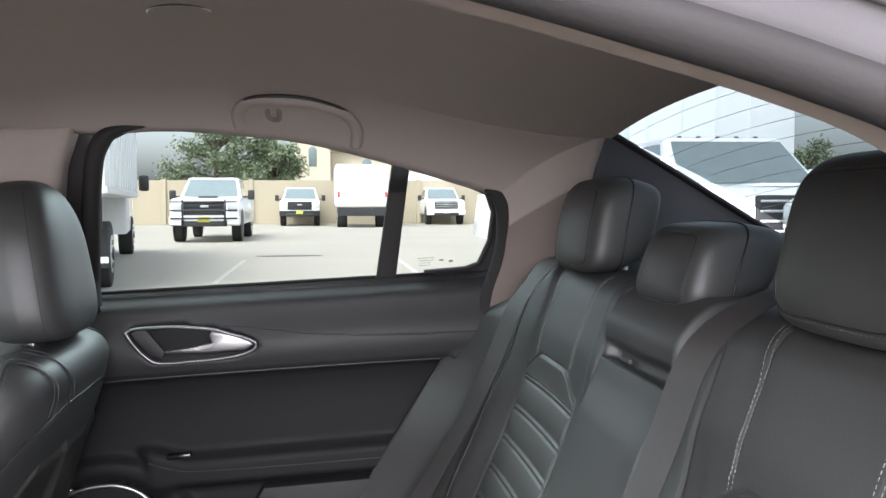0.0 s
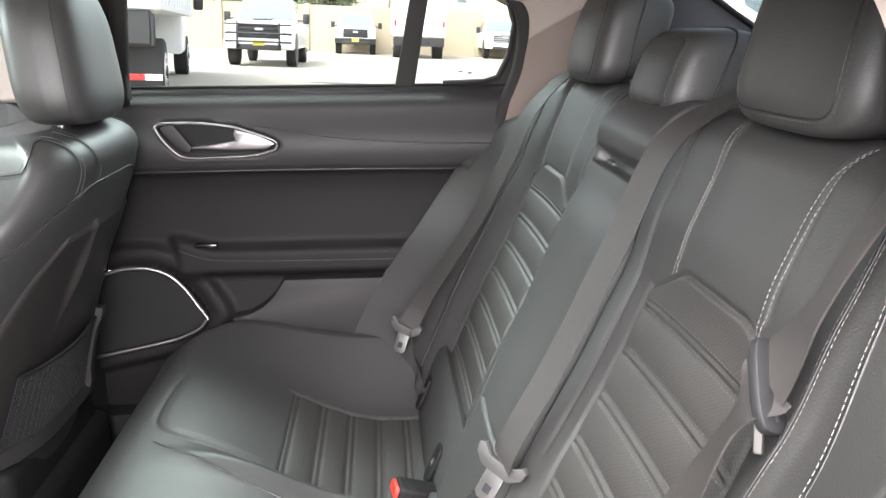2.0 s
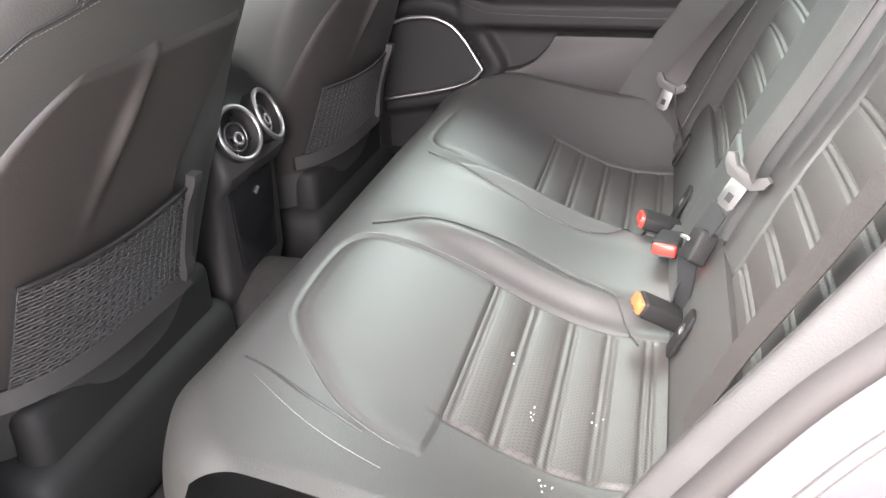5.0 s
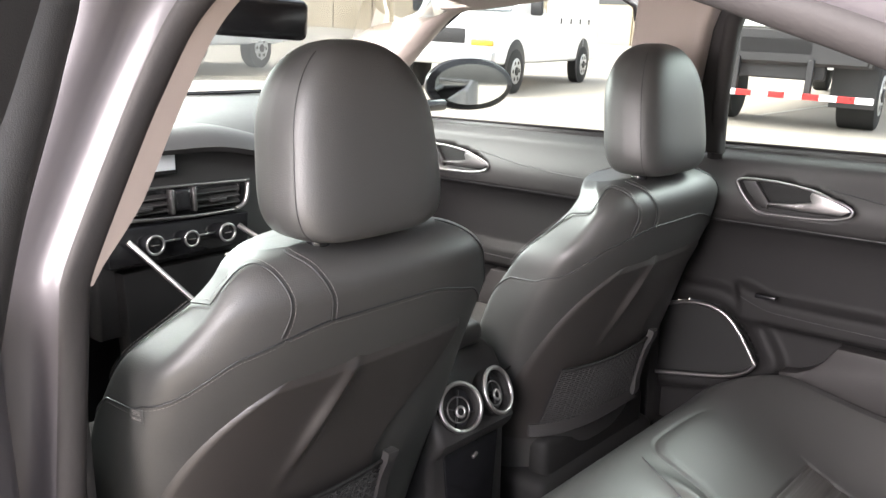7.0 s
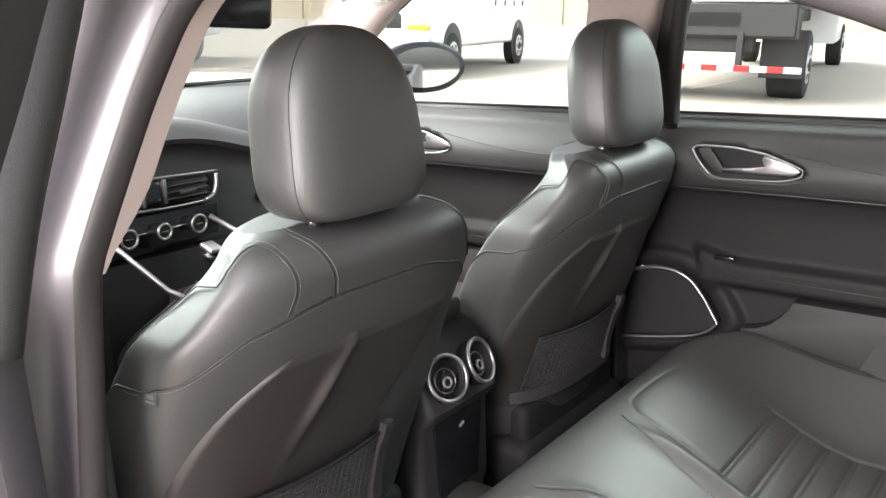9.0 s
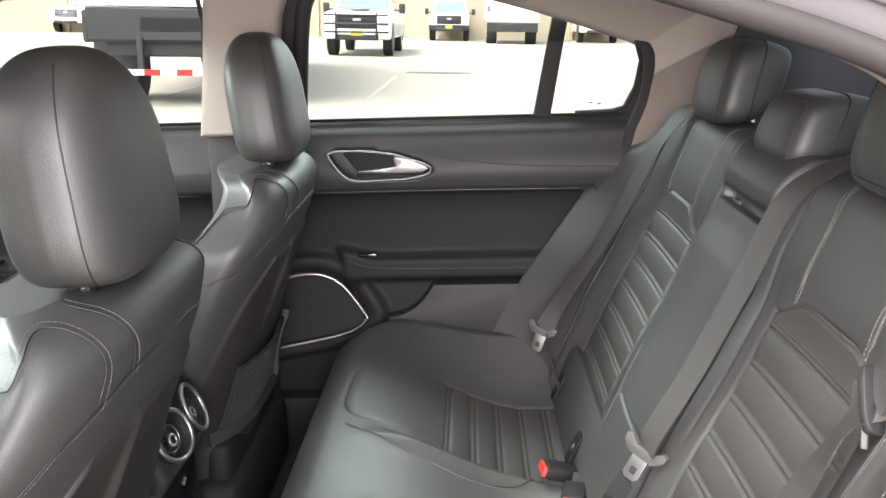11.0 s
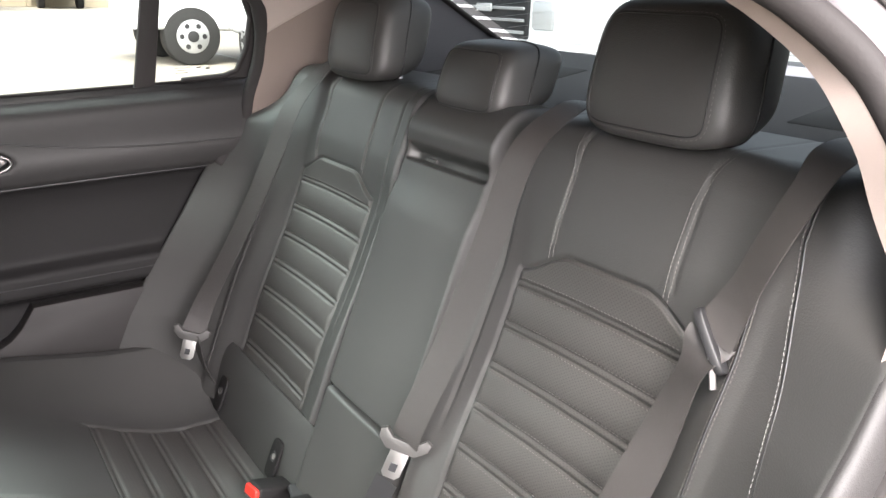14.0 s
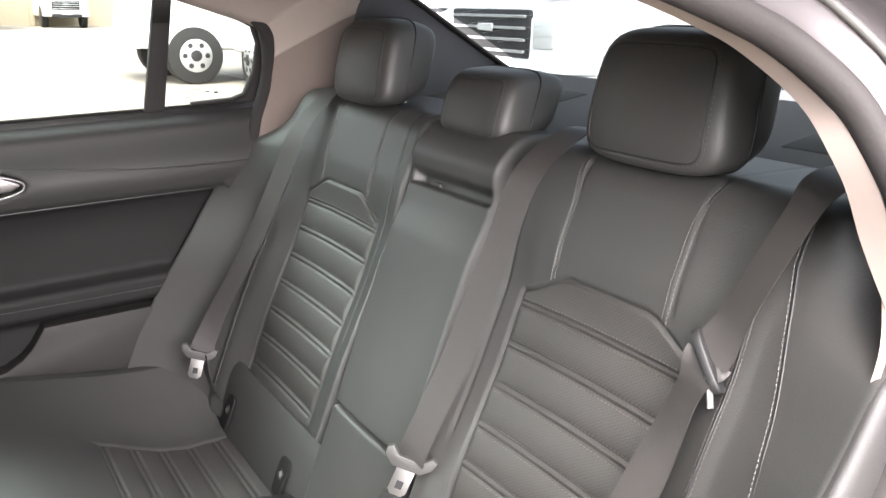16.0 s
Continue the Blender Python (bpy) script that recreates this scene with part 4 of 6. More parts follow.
    for line in (arch, inner, far_side):
        path = [skin(p.x, p.y, 0.0016) for p in lerp_curve([(u, v, 0) for u, v in line], 70)]
        side_way = [(path[min(i + 1, 69)] - path[max(i - 1, 0)]).cross(path[i] - (o + Vector((0, 0.12, path[i].z + 0.12)))).normalized() for i in range(70)]
        for d in (-0.0052, 0.0052) if line is not far_side else ():
            part("stitching", stitch_mesh([p + w * d for p, w in zip(path, side_way)], lambda c: (c - (o + Vector((0, 0.12, c.z + 0.12)))).normalized(), w=0.00038), thread, back, "grey stitching")
        part("seam", tube(path, 0.0012, 6), leather_dark, back)
    # soft back panel, set in a rounded frame, with a map pocket below
    def panel(u, v):
        """The panel narrows upwards in an arch on one side and a slant on the other."""
        z = 0.452 + 0.383 * (1 - (1 - v) ** 1.5)
        q = min(1.0, max(0.0, (z - 0.60) / 0.236))
        left = -0.05 - 0.236 * (1 - q ** 2.2) ** (1 / 2.2)
        right = 0.210 - 0.135 * (1 - sstep(z, 0.635, 0.80))
        x = left + (right - left) * u
        rim = -0.006 + 0.0135 * min(1.0, min(x - left, right - x) / 0.016, (0.836 - z) / 0.025)
        rim += 0.011 * bumpf(x + 0.070 - 0.55 * (z - 0.74), 0.0, 0.012) * bumpf(z, 0.75, 0.065)
        return rear_at(x, z, rim - 0.002)

    part("back_panel", surf(panel, 90, 90), panel_mat, back, "soft black back panel with slack folds")
    part("panel_edge", tube([panel(0, v) for v in span(0, 0.93, 60)], 0.0032, 8), plastic_low, back, "black moulded panel rim")
    part("panel_edge", tube([panel(1, v) for v in span(0.36, 1, 40)], 0.0036, 8), plastic_low, back, "black moulded panel rim")

    def net(u, v, off=0.0):
        return rear_at(-0.212 + 0.297 * u, 0.490 + 0.128 * v, 0.014 + 0.010 * math.sin(math.pi * u) * v + off)

    n_u, n_v = 44, 26
    grid = [[net(i / n_u, j / n_v) for i in range(n_u + 1)] for j in range(n_v + 1)]
    part("pocket_backing", surf(lambda u, v: net(u, v, -0.006), 24, 16), vehicle_black, back)
    cords = [tube([grid[j][i] + Vector((0, 0.0012 * (-1) ** (i + j), 0)) for i in range(n_u + 1)], 0.0012, 4) for j in range(0, n_v + 1)]
    cords += [tube([grid[j][i] for j in range(n_v + 1)], 0.0009, 4) for i in range(0, n_u + 1, 2)]
    tagged(part("pocket_net", join(*cords), net_mat, back, "black elastic map pocket net"), kind="stuff")
    part("pocket_hem", tube([net(u, 1) for u in span(0, 1, 30)], 0.0034, 6), plastic_low, back)
    post = [net(0.985, v, 0.002 + 0.005 * bumpf(v, 1.05, 0.16) + 0.005 * bumpf(v, 0.02, 0.14)) for v in span(-0.06, 1.14, 24)]
    part("pocket_bracket", ribbon(post, [Vector((1, 0, 0))] * 24, 0.020, 0.012), plastic, back, "black moulded pocket bracket")
    part("pocket_rail", ribbon([net(u, -0.10, -0.002) for u in span(-0.04, 1.02, 24)], [Vector((0, 0.25, 1))] * 24, 0.026, 0.014), plastic, back, "black moulded lower pocket rail")
    # embroidered tag under the seam, on the outer side
    ut, vt = 0.5 + 0.232 * out, share(0.806)
    tag_at = skin(ut, vt, 0.001)
    across = (skin(ut + 0.01, vt) - skin(ut - 0.01, vt)).normalized()
    rise = (skin(ut, vt + 0.02) - skin(ut, vt - 0.02)).normalized()
    rise = (rise - across * rise.dot(across)).normalized()
    tag_m = Matrix((across, rise, across.cross(rise))).transposed().to_4x4()
    tag_m.translation = tag_at
    tag_bm = rbox(0.022, 0.017, 0.0012, 0.0004, 1)
    bmesh.ops.transform(tag_bm, matrix=tag_m, verts=tag_bm.verts)
    tag = part("airbag_tag", tag_bm, leather, back, "small sewn airbag tag")
    cu = bpy.data.curves.new("airbag_text", "FONT")
    cu.body, cu.size, cu.extrude, cu.align_x = "SRS", 0.0085, 0.0002, "CENTER"
    tx = new("airbag_text", cu)
    tx.data.materials.append(thread)
    tx.parent = tag
    tx.matrix_basis = tag_m @ Matrix.Translation((0, 0.0005, 0.0008))
    cu = bpy.data.curves.new("airbag_text", "FONT")
    cu.body, cu.size, cu.extrude, cu.align_x = "AIRBAG", 0.0046, 0.0002, "CENTER"
    tx = new("airbag_text", cu)
    tx.data.materials.append(thread)
    tx.parent = tag
    tx.matrix_basis = tag_m @ Matrix.Translation((0, -0.0055, 0.0008))

    def head_at(u, v):
        th, ph = (u - 0.5) * 2 * math.pi, (v - 0.5) * math.pi
        c, q = math.cos(ph), math.sin(ph)
        n = 2.35 if q > 0 else 4.6
        k = (c ** n + abs(q) ** n) ** (-1 / n)
        hw, cz = c * k, q * k
        sx, sy = math.sin(th), math.cos(th)
        k = (abs(sx) ** 4.2 + abs(sy) ** 4.2) ** (-1 / 4.2)
        cx, cy = hw * sx * k, (hw ** 0.8) * sy * k
        wide = (0.127 - 0.013 * cz) * (1 - 0.10 * max(0.0, -cy))
        return o + Vector((wide * cx, 0.062 + 0.060 * cy + 0.014 * cz, 1.108 + 0.122 * cz))

    head_bm = bmesh.new()
    head_bm.from_mesh(surf(head_at, 96, 64))
    bmesh.ops.remove_doubles(head_bm, verts=head_bm.verts[:], dist=0.0003)
    head = part("headrest", from_bm(head_bm, True), leather, t, "tall black leather headrest")
    for u in (0.172, 0.828):
        part("seam", tube([head_at(u, v) for v in span(0.08, 0.82, 50)], 0.0009, 6), leather_dark, head)
    for e in (-1, 1):
        part("post", tube([o + Vector((e * 0.066, 0.055, 0.95)), o + Vector((e * 0.066, 0.06, 1.03))], 0.006, 10), gloss_black, t)
        part("post_collar", disc(0.015, 0.014, o + Vector((e * 0.066, 0.055, 0.983)), "z", 20), gloss_black, t)
    part("cushion", rbox(0.50, 0.50, 0.20, 0.07, 5, (0, 0.48, 0.25)), leather, t)
    part("seat_base", rbox(0.46, 0.50, 0.17, 0.03, 3, (0, 0.38, 0.09)), base_black, t, "black plastic seat base")
    part("rear_skirt", rbox(0.40, 0.05, 0.12, 0.02, 3, (0, 0.175, 0.19)), base_black, t)
    return t


front_seat("front_seat", -0.352, 0.615, -1, "black leather driver seat with sculpted shoulders")
front_seat("front_seat", 0.415, 0.595, 1, "black leather passenger seat with sculpted shoulders")

# ---- seat belts and buckles ----
def tongue(parent, at, along, side):
    """A belt's latch: grey moulded bar and steel plate that points along."""
    d, s = Vector(along).normalized(), Vector(side).normalized()
    n = d.cross(s).normalized()
    m = Matrix((s, d, n)).transposed().to_4x4()
    m.translation = at
    bar_bm = slab([(-0.034, 0.0), (-0.036, -0.012), (-0.028, -0.016), (-0.016, -0.005), (0.016, -0.005), (0.028, -0.016), (0.036, -0.012), (0.034, 0.0), (0.020, 0.012), (-0.020, 0.012)], "z", -0.005, 0.005, 0.002)
    bmesh.ops.transform(bar_bm, matrix=m, verts=bar_bm.verts)
    g = part("latch_bar", bar_bm, grey_plastic, parent, "grey moulded latch bar")
    pl = slab([(-0.013, 0.010), (0.013, 0.010), (0.013, 0.046), (0.008, 0.052), (-0.008, 0.052), (-0.013, 0.046)], "z", -0.0012, 0.0012, 0.0004)
    bmesh.ops.transform(pl, matrix=m, verts=pl.verts)
    part("latch_plate", pl, steel, g, "bright steel latch plate")
    sl = rbox(0.010, 0.012, 0.0032, 0.0005, 1, (0, 0.036, 0))
    bmesh.ops.transform(sl, matrix=m, verts=sl.verts)
    part("latch_slot", sl, vehicle_black, g)


def on_back(x, z, off=0.006):
    """A point on the backrest plane."""
    return Vector((x, -0.42 * (z - 0.60), z)) + NORM * off


b_far = thing("seat_belt", "dark grey seat belt hanging down the backrest", "seat belt", "rear seat belts")
pts = lerp_curve([(0.500, -0.31, 1.05), (0.500, -0.245, 1.068), (0.500, -0.190, 1.045), on_back(0.512, 0.97, 0.028), on_back(0.530, 0.87, 0.030), on_back(0.545, 0.75, 0.038), (0.538, 0.062, 0.63), (0.528, 0.102, 0.566)], 40)
part("webbing", ribbon(pts, [Vector((1, 0.1, 0)).lerp(Vector((0.90, 0.42, 0.0)), sstep(i, 8, 20)).lerp(Vector((0.62, 0.78, 0.1)), sstep(i, 30, 39)) for i in range(40)], 0.047), webbing, b_far)
part("lower_webbing", ribbon(lerp_curve([(0.530, 0.098, 0.562), (0.538, 0.090, 0.50), (0.55, 0.07, 0.44)], 10), [(1, 0, 0)] * 10, 0.044), webbing, b_far)
tongue(b_far, (0.528, 0.106, 0.562), (0.02, 0.30, -0.92), (0.56, 0.80, 0.22))

b_mid = thing("seat_belt", "grey middle seat belt across the bench back", "seat belt", "rear seat belts")
pts = lerp_curve([(-0.196, -0.33, 1.03), (-0.196, -0.255, 1.062), (-0.195, -0.205, 1.055), on_back(-0.192, 1.00, 0.026), on_back(-0.185, 0.90, 0.026), on_back(-0.176, 0.76, 0.028), (-0.160, 0.004, 0.672), (-0.153, 0.014, 0.638)], 40)
part("webbing", ribbon(pts, [Vector((1, 0.1, 0)).lerp(Vector((0.965, 0.26, 0.04)), sstep(i, 8, 18)) for i in range(40)], 0.047), webbing, b_mid)
tongue(b_mid, (-0.152, 0.016, 0.634), (0.12, 0.40, -0.88), (0.70, 0.66, 0.28))
anchor = part("buckle", rbox(0.038, 0.026, 0.046, 0.005, 3, (-0.140, 0.060, 0.528), Euler((0.5, 0.25, 0.3))), plastic_low, b_mid, "black small anchor buckle")
part("catch", rbox(0.030, 0.003, 0.005, 0.001, 1, (-0.140, 0.078, 0.540), Euler((0.5, 0.25, 0.3))), steel, anchor, "bright steel catch")
part("anchor_strap", ribbon(lerp_curve([(-0.132, 0.072, 0.515), (-0.122, 0.080, 0.47), (-0.135, 0.086, 0.42)], 8), [(0.5, 0.85, 0), (0.6, 0.8, 0), (0.8, 0.6, 0), (0.95, 0.3, 0), (1, 0, 0), (0.95, -0.2, 0), (0.9, -0.3, 0), (0.9, -0.3, 0)], 0.024), leather_dark, b_mid)
part("anchor_strap", ribbon(lerp_curve([(-0.146, 0.040, 0.585), (-0.136, 0.066, 0.52), (-0.148, 0.075, 0.43)], 8), [(0.8, 0.5, 0)] * 8, 0.034), leather_dark, b_mid)

b_near = thing("seat_belt", "grey outer seat belt with a black slide", "seat belt", "rear seat belts")
pts = lerp_curve([(-0.585, -0.31, 1.045), (-0.585, -0.24, 1.072), (-0.583, -0.185, 1.070), (-0.578, -0.155, 1.040), (-0.562, -0.134, 0.988), (-0.547, -0.122, 0.942), (-0.531, -0.108, 0.898)], 30)
part("webbing", ribbon(pts, [Vector((1, -0.1, 0.1)).lerp(Vector((0.885, -0.42, 0.1)), sstep(i, 8, 14)).lerp(Vector((0.66, -0.14, 0.74)), sstep(i, 22, 29)) for i in range(30)], 0.047), webbing, b_near)
low = lerp_curve([(-0.530, -0.110, 0.898), on_back(-0.524, 0.86, 0.020), on_back(-0.513, 0.77, 0.022), on_back(-0.494, 0.68, 0.022), on_back(-0.480, 0.58, 0.026), on_back(-0.476, 0.48, 0.026)], 30)
part("lower_webbing", ribbon(low, [Vector((0.66, -0.14, 0.74)).lerp(Vector((0.72, -0.45, 0.20)), sstep(i, 1, 6)).lerp(Vector((0.95, -0.08, 0.25)), sstep(i, 6, 13)) for i in range(30)], 0.049), webbing, b_near)
way = Vector((-0.62, 0.13, -0.77)).normalized()
across = way.cross(Vector((0.02, 0.40, -0.90))).normalized()
slide_m = Matrix((way, across, way.cross(across))).transposed().to_4x4()
slide_m.translation = (-0.531, -0.107, 0.895)
slide_bm = slab([(0.033 * sp(math.cos(a), 0.6), 0.0130 * sp(math.sin(a), 0.6)) for a in span(0, 2 * math.pi * 31 / 32, 31)], "z", -0.0045, 0.0045, 0.002)
bmesh.ops.transform(slide_bm, matrix=slide_m, verts=slide_bm.verts)
belt_slide = part("belt_slide", slide_bm, leather_dark, b_near, "black plastic belt slide")
slot_bm = rbox(0.050, 0.005, 0.0102, 0.0015, 2, (0, 0.003, 0))
bmesh.ops.transform(slot_bm, matrix=slide_m, verts=slot_bm.verts)
part("slot", slot_bm, vehicle_black, belt_slide)
part("latch_plate", rbox(0.007, 0.003, 0.036, 0.001, 1, (-0.542, -0.099, 0.870), Euler((0.1, 0.1, 0.9))), steel, b_near, "steel latch plate")


def buckle(at, rx, rz, button, label):
    t = thing("belt_buckle", label, "belt buckle", "belt buckles", at=at)
    t.rotation_euler = (rx, 0, rz)
    part("housing", rbox(0.042, 0.025, 0.066, 0.006, 3, (0, 0, 0)), plastic_low, t)
    part("release_button", rbox(0.036, 0.019, 0.014, 0.004, 2, (0, 0.001, 0.032)), button, t, "bright release button")
    part("tongue_slot", rbox(0.030, 0.0035, 0.003, 0.001, 1, (0, 0.0085, 0.0385)), vehicle_black, t)
    part("stalk", rbox(0.022, 0.008, 0.06, 0.003, 1, (0, -0.002, -0.055)), vehicle_black, t)


buckle((0.140, 0.105, 0.432), -1.25, 0.15, red_plastic, "black belt buckle with red button in the seat gap")
buckle((0.035, 0.092, 0.448), -1.45, 1.35, red_plastic, "grey belt buckle with red button beside the middle seat")
buckle((-0.165, 0.100, 0.440), -1.10, 0.25, orange_plastic, "black belt buckle with orange button in the seat gap")
for x in (0.48, 0.20, -0.225, -0.49):
    a = thing("child_seat_anchor", "black child seat anchor tag in the seat gap", "anchor tag", "anchor tags", at=(x, 0.074, 0.446))
    a.rotation_euler = (radians(24), 0, 0)
    part("flap", slab([(0.018 * sp(math.cos(q), 0.45), 0.034 * sp(math.sin(q), 0.45)) for q in span(0, 2 * math.pi * 27 / 28, 27)], "y", -0.002, 0.003, 0.001), plastic_low, a)
    part("flap_rim", ring(0.0085, 0.0010, (0, 0.0032, 0.004), n=24), leather_dark, a)
    part("symbol", disc(0.0055, 0.0016, (0, 0.0025, 0.004), "y", 16, 0), thread, a, "white round symbol")

# filler between cushion and backrest
part("seat_gap_filler", thick(surf(lambda u, v: Vector(((u - 0.5) * 1.24, 0.030 + 0.062 * v ** 0.7, 0.53 - 0.16 * v)), 40, 12), 0.01), leather, bench)

# crumbs on the ribbed cushion insert
rng = random.Random(5)
crumbs = thing("crumbs", "few pale crumbs lying on the seat cushion", "crumbs", kind="stuff")
bits = []
for cx, cy in ((-0.30, 0.275), (-0.40, 0.235), (-0.50, 0.205), (-0.36, 0.165), (-0.52, 0.150)):
    for _ in range(5):
        x, y = cx + rng.gauss(0, 0.010), cy + rng.gauss(0, 0.004)
        bits.append(rbox(rng.uniform(0.0007, 0.0016), rng.uniform(0.0006, 0.0012), 0.0008, 0, 1, tuple(cush_at(x, y) + Vector((0, 0, 0.0008))), Euler((0, 0, rng.uniform(0, 3)))))
part("crumb_bits", join(*bits), white_panel, crumbs)


# ---- console and dashboard ----
console = thing("centre_console", "black centre console with two round rear air vents", "console")
part("tunnel_box", slab([(0.765, 0.36), (0.765, 0.52), (0.747, 0.540), (0.740, 0.556), (0.746, 0.575), (0.778, 0.650), (0.795, 0.675), (0.82, 0.685), (1.1, 0.69), (1.5, 0.66), (1.5, 0.24), (0.80, 0.24)], "x", -0.105, 0.105, 0.014, 3), plastic, console)
part("lower_panel", slab([(-0.060, 0.375), (0.060, 0.375), (0.075, 0.53), (-0.075, 0.53)], "y", 0.758, 0.766, 0.004), gloss_black, console)
part("charging_port", rbox(0.014, 0.004, 0.007, 0.001, 1, (0.005, 0.756, 0.500), Euler((0, -0.5, 0))), chrome, console)
for x, yaw in ((-0.050, -14), (0.048, 9)):
    place = Matrix.Translation((x, 0.752, 0.612)) @ Matrix.Rotation(radians(yaw), 4, "Z") @ Matrix.Rotation(radians(-24), 4, "X")
    v = part("air_vent", ring(0.0415, 0.0040, (0, -0.012, 0)), chrome, console, "satin chrome vent ring")
    bits = [v, part("vent_barrel", lathe([(0.0435, 0.020), (0.0435, -0.012), (0.0385, -0.013), (0.0365, 0.014)]), plastic_low, v, "black vent barrel"),
            part("vent_cup", disc(0.0375, 0.006, (0, 0.014, 0), "y"), vehicle_black, v),
            part("vent_hub", ring(0.0085, 0.0026, (0.002, -0.004, -0.008)), chrome, v, "satin chrome hub"),
            part("vent_hub_cap", disc(0.0075, 0.016, (0.002, 0.003, -0.008), "y"), gloss_black, v),
            part("vent_hub_ring", ring(0.0225, 0.0016, (0.001, 0.000, -0.004)), dark_chrome, v)]
    for a in (0.3, 1.87):
        bits.append(part("vent_blade", rbox(0.070, 0.008, 0.0022, 0.0008, 1, (0, 0.004, -0.004), Euler((0, a, 0))), plastic, v))
    for ob in bits:
        ob.data.transform(place)
part("armrest_lid", rbox(0.19, 0.34, 0.05, 0.02, 4, (0, 0.98, 0.70)), leather, console)
part("gear_gaiter", rbox(0.10, 0.18, 0.03, 0.012, 3, (-0.02, 1.32, 0.70)), gloss_black, console)
part("gear_lever", tube(lerp_curve([(-0.075, 1.36, 0.70), (-0.080, 1.352, 0.745), (-0.085, 1.345, 0.775)], 10), lambda u: 0.014 + 0.014 * sstep(u, 0.4, 0.9), 12, flat=0.8), gloss_black, console, "black gear lever with chrome cap")
part("lever_cap", rbox(0.034, 0.042, 0.012, 0.005, 3, (-0.087, 1.342, 0.784), Euler((0.3, 0, 0))), chrome, console)
part("rotary_dial", disc(0.028, 0.022, (0.035, 1.15, 0.715), "z"), gloss_black, console)
part("dial_rim", ring(0.028, 0.003, (0.035, 1.15, 0.724), (0, 0, 1)), chrome, console)
part("side_blade", tube([(0.108, 1.12, 0.690), (0.090, 1.34, 0.730), (0.000, 1.455, 0.824)], 0.006, 8), chrome, console, "satin chrome blade")
part("side_blade", tube([(-0.108, 1.12, 0.640), (-0.150, 1.42, 0.690), (-0.265, 1.455, 0.828)], 0.006, 8), chrome, console, "satin chrome blade")

dash = thing("dashboard", "black dashboard with brow over the display", "dashboard")
part("dash_top", slab([(1.55, 0.985), (1.62, 1.030), (1.75, 1.058), (1.93, 1.082), (1.945, 1.06), (1.945, 0.62), (1.62, 0.62), (1.60, 0.90)], "x", -0.69, 0.69, 0.02, 3), plastic, dash)


part("screen_foot", tube([(x, 1.94 - 0.05 * (x / 0.66) ** 2, 1.088) for x in span(-0.66, 0.66, 20)], 0.006, 8), gloss_black, dash, "black lower edge of the windscreen")


def brow(u, v):
    x = -0.30 + 0.62 * u
    h = 1.038 - 0.075 * sstep(u, 0.35, 1.0) ** 1.2
    return Vector((x, 1.475 + 0.16 * v + 0.05 * (u - 0.4) ** 2, h + 0.012 * math.sin(math.pi * v) - 0.035 * (1 - v) ** 4))


part("display_brow", thick(surf(brow, 40, 12), 0.016), plastic, dash, "curved black brow")
part("dash_face", slab([(-0.30, 0.60), (0.69, 0.60), (0.69, 0.93), (0.28, 0.955), (0.12, 0.99), (-0.02, 1.02), (-0.30, 1.03)], "y", 1.535, 1.60, 0.012, 3), plastic, dash)
part("screen", slab([(-0.30, 0.945), (-0.106, 0.945), (-0.106, 1.012), (-0.30, 1.016)], "y", 1.518, 1.53, 0.003), gloss_black, dash, "glossy display")
part("screen_view", slab([(-0.295, 0.955), (-0.112, 0.955), (-0.112, 1.008), (-0.295, 1.010)], "y", 1.5160, 1.5175), lamp_lens, dash, "pale lit display")
vent_box = part("centre_vents", slab([(-0.25, 0.862), (0.03, 0.852), (0.062, 0.862), (0.066, 0.914), (-0.25, 0.922)], "y", 1.512, 1.54, 0.004), gloss_black, dash)
for k in range(3):
    part("vent_slat", rbox(0.28, 0.016, 0.004, 0.001, 1, (-0.10, 1.508, 0.872 + 0.0145 * k), Euler((0.5, 0.012, 0))), plastic, vent_box)
part("vent_brow", tube(lerp_curve([(-0.25, 1.500, 0.924), (-0.10, 1.497, 0.921), (0.066, 1.500, 0.915)], 14), 0.0035, 8), dark_chrome, vent_box, "satin upper vent edge")
part("vent_divider", rbox(0.046, 0.020, 0.050, 0.010, 3, (-0.112, 1.500, 0.890)), gloss_black, vent_box)
for x in (-0.139, -0.085):
    part("vent_cheek", rbox(0.010, 0.024, 0.056, 0.005, 2, (x, 1.498, 0.890)), dark_chrome, vent_box)
for x in (-0.205, -0.022):
    part("vent_grip", rbox(0.040, 0.014, 0.010, 0.003, 2, (x, 1.497, 0.881)), plastic, vent_box)
part("vent_end", tube(lerp_curve([(0.026, 1.498, 0.853), (0.046, 1.497, 0.862), (0.056, 1.497, 0.882), (0.060, 1.498, 0.910)], 14), 0.0065, 8, flat=0.7), chrome, vent_box, "satin chrome vent end")
part("vent_sill", tube(lerp_curve([(-0.25, 1.498, 0.862), (-0.10, 1.492, 0.853), (0.026, 1.498, 0.851)], 12), 0.0036, 8), dark_chrome, vent_box)
part("climate_panel", slab([(-0.29, 0.765), (0.05, 0.770), (0.055, 0.842), (-0.29, 0.848)], "y", 1.492, 1.54, 0.006), gloss_black, dash)
for x, r in ((-0.198, 0.0195), (-0.111, 0.0165), (-0.020, 0.0195)):
    k = part("climate_knob", disc(r, 0.026, (x, 1.482, 0.808), "y"), gloss_black, dash)
    part("knob_rim", ring(r, 0.0028, (x, 1.468, 0.808)), chrome, k, "satin chrome rim")
    part("knob_pointer", rbox(0.018, 0.003, 0.0016, 0.0005, 1, (x, 1.4675, 0.808)), thread, k)
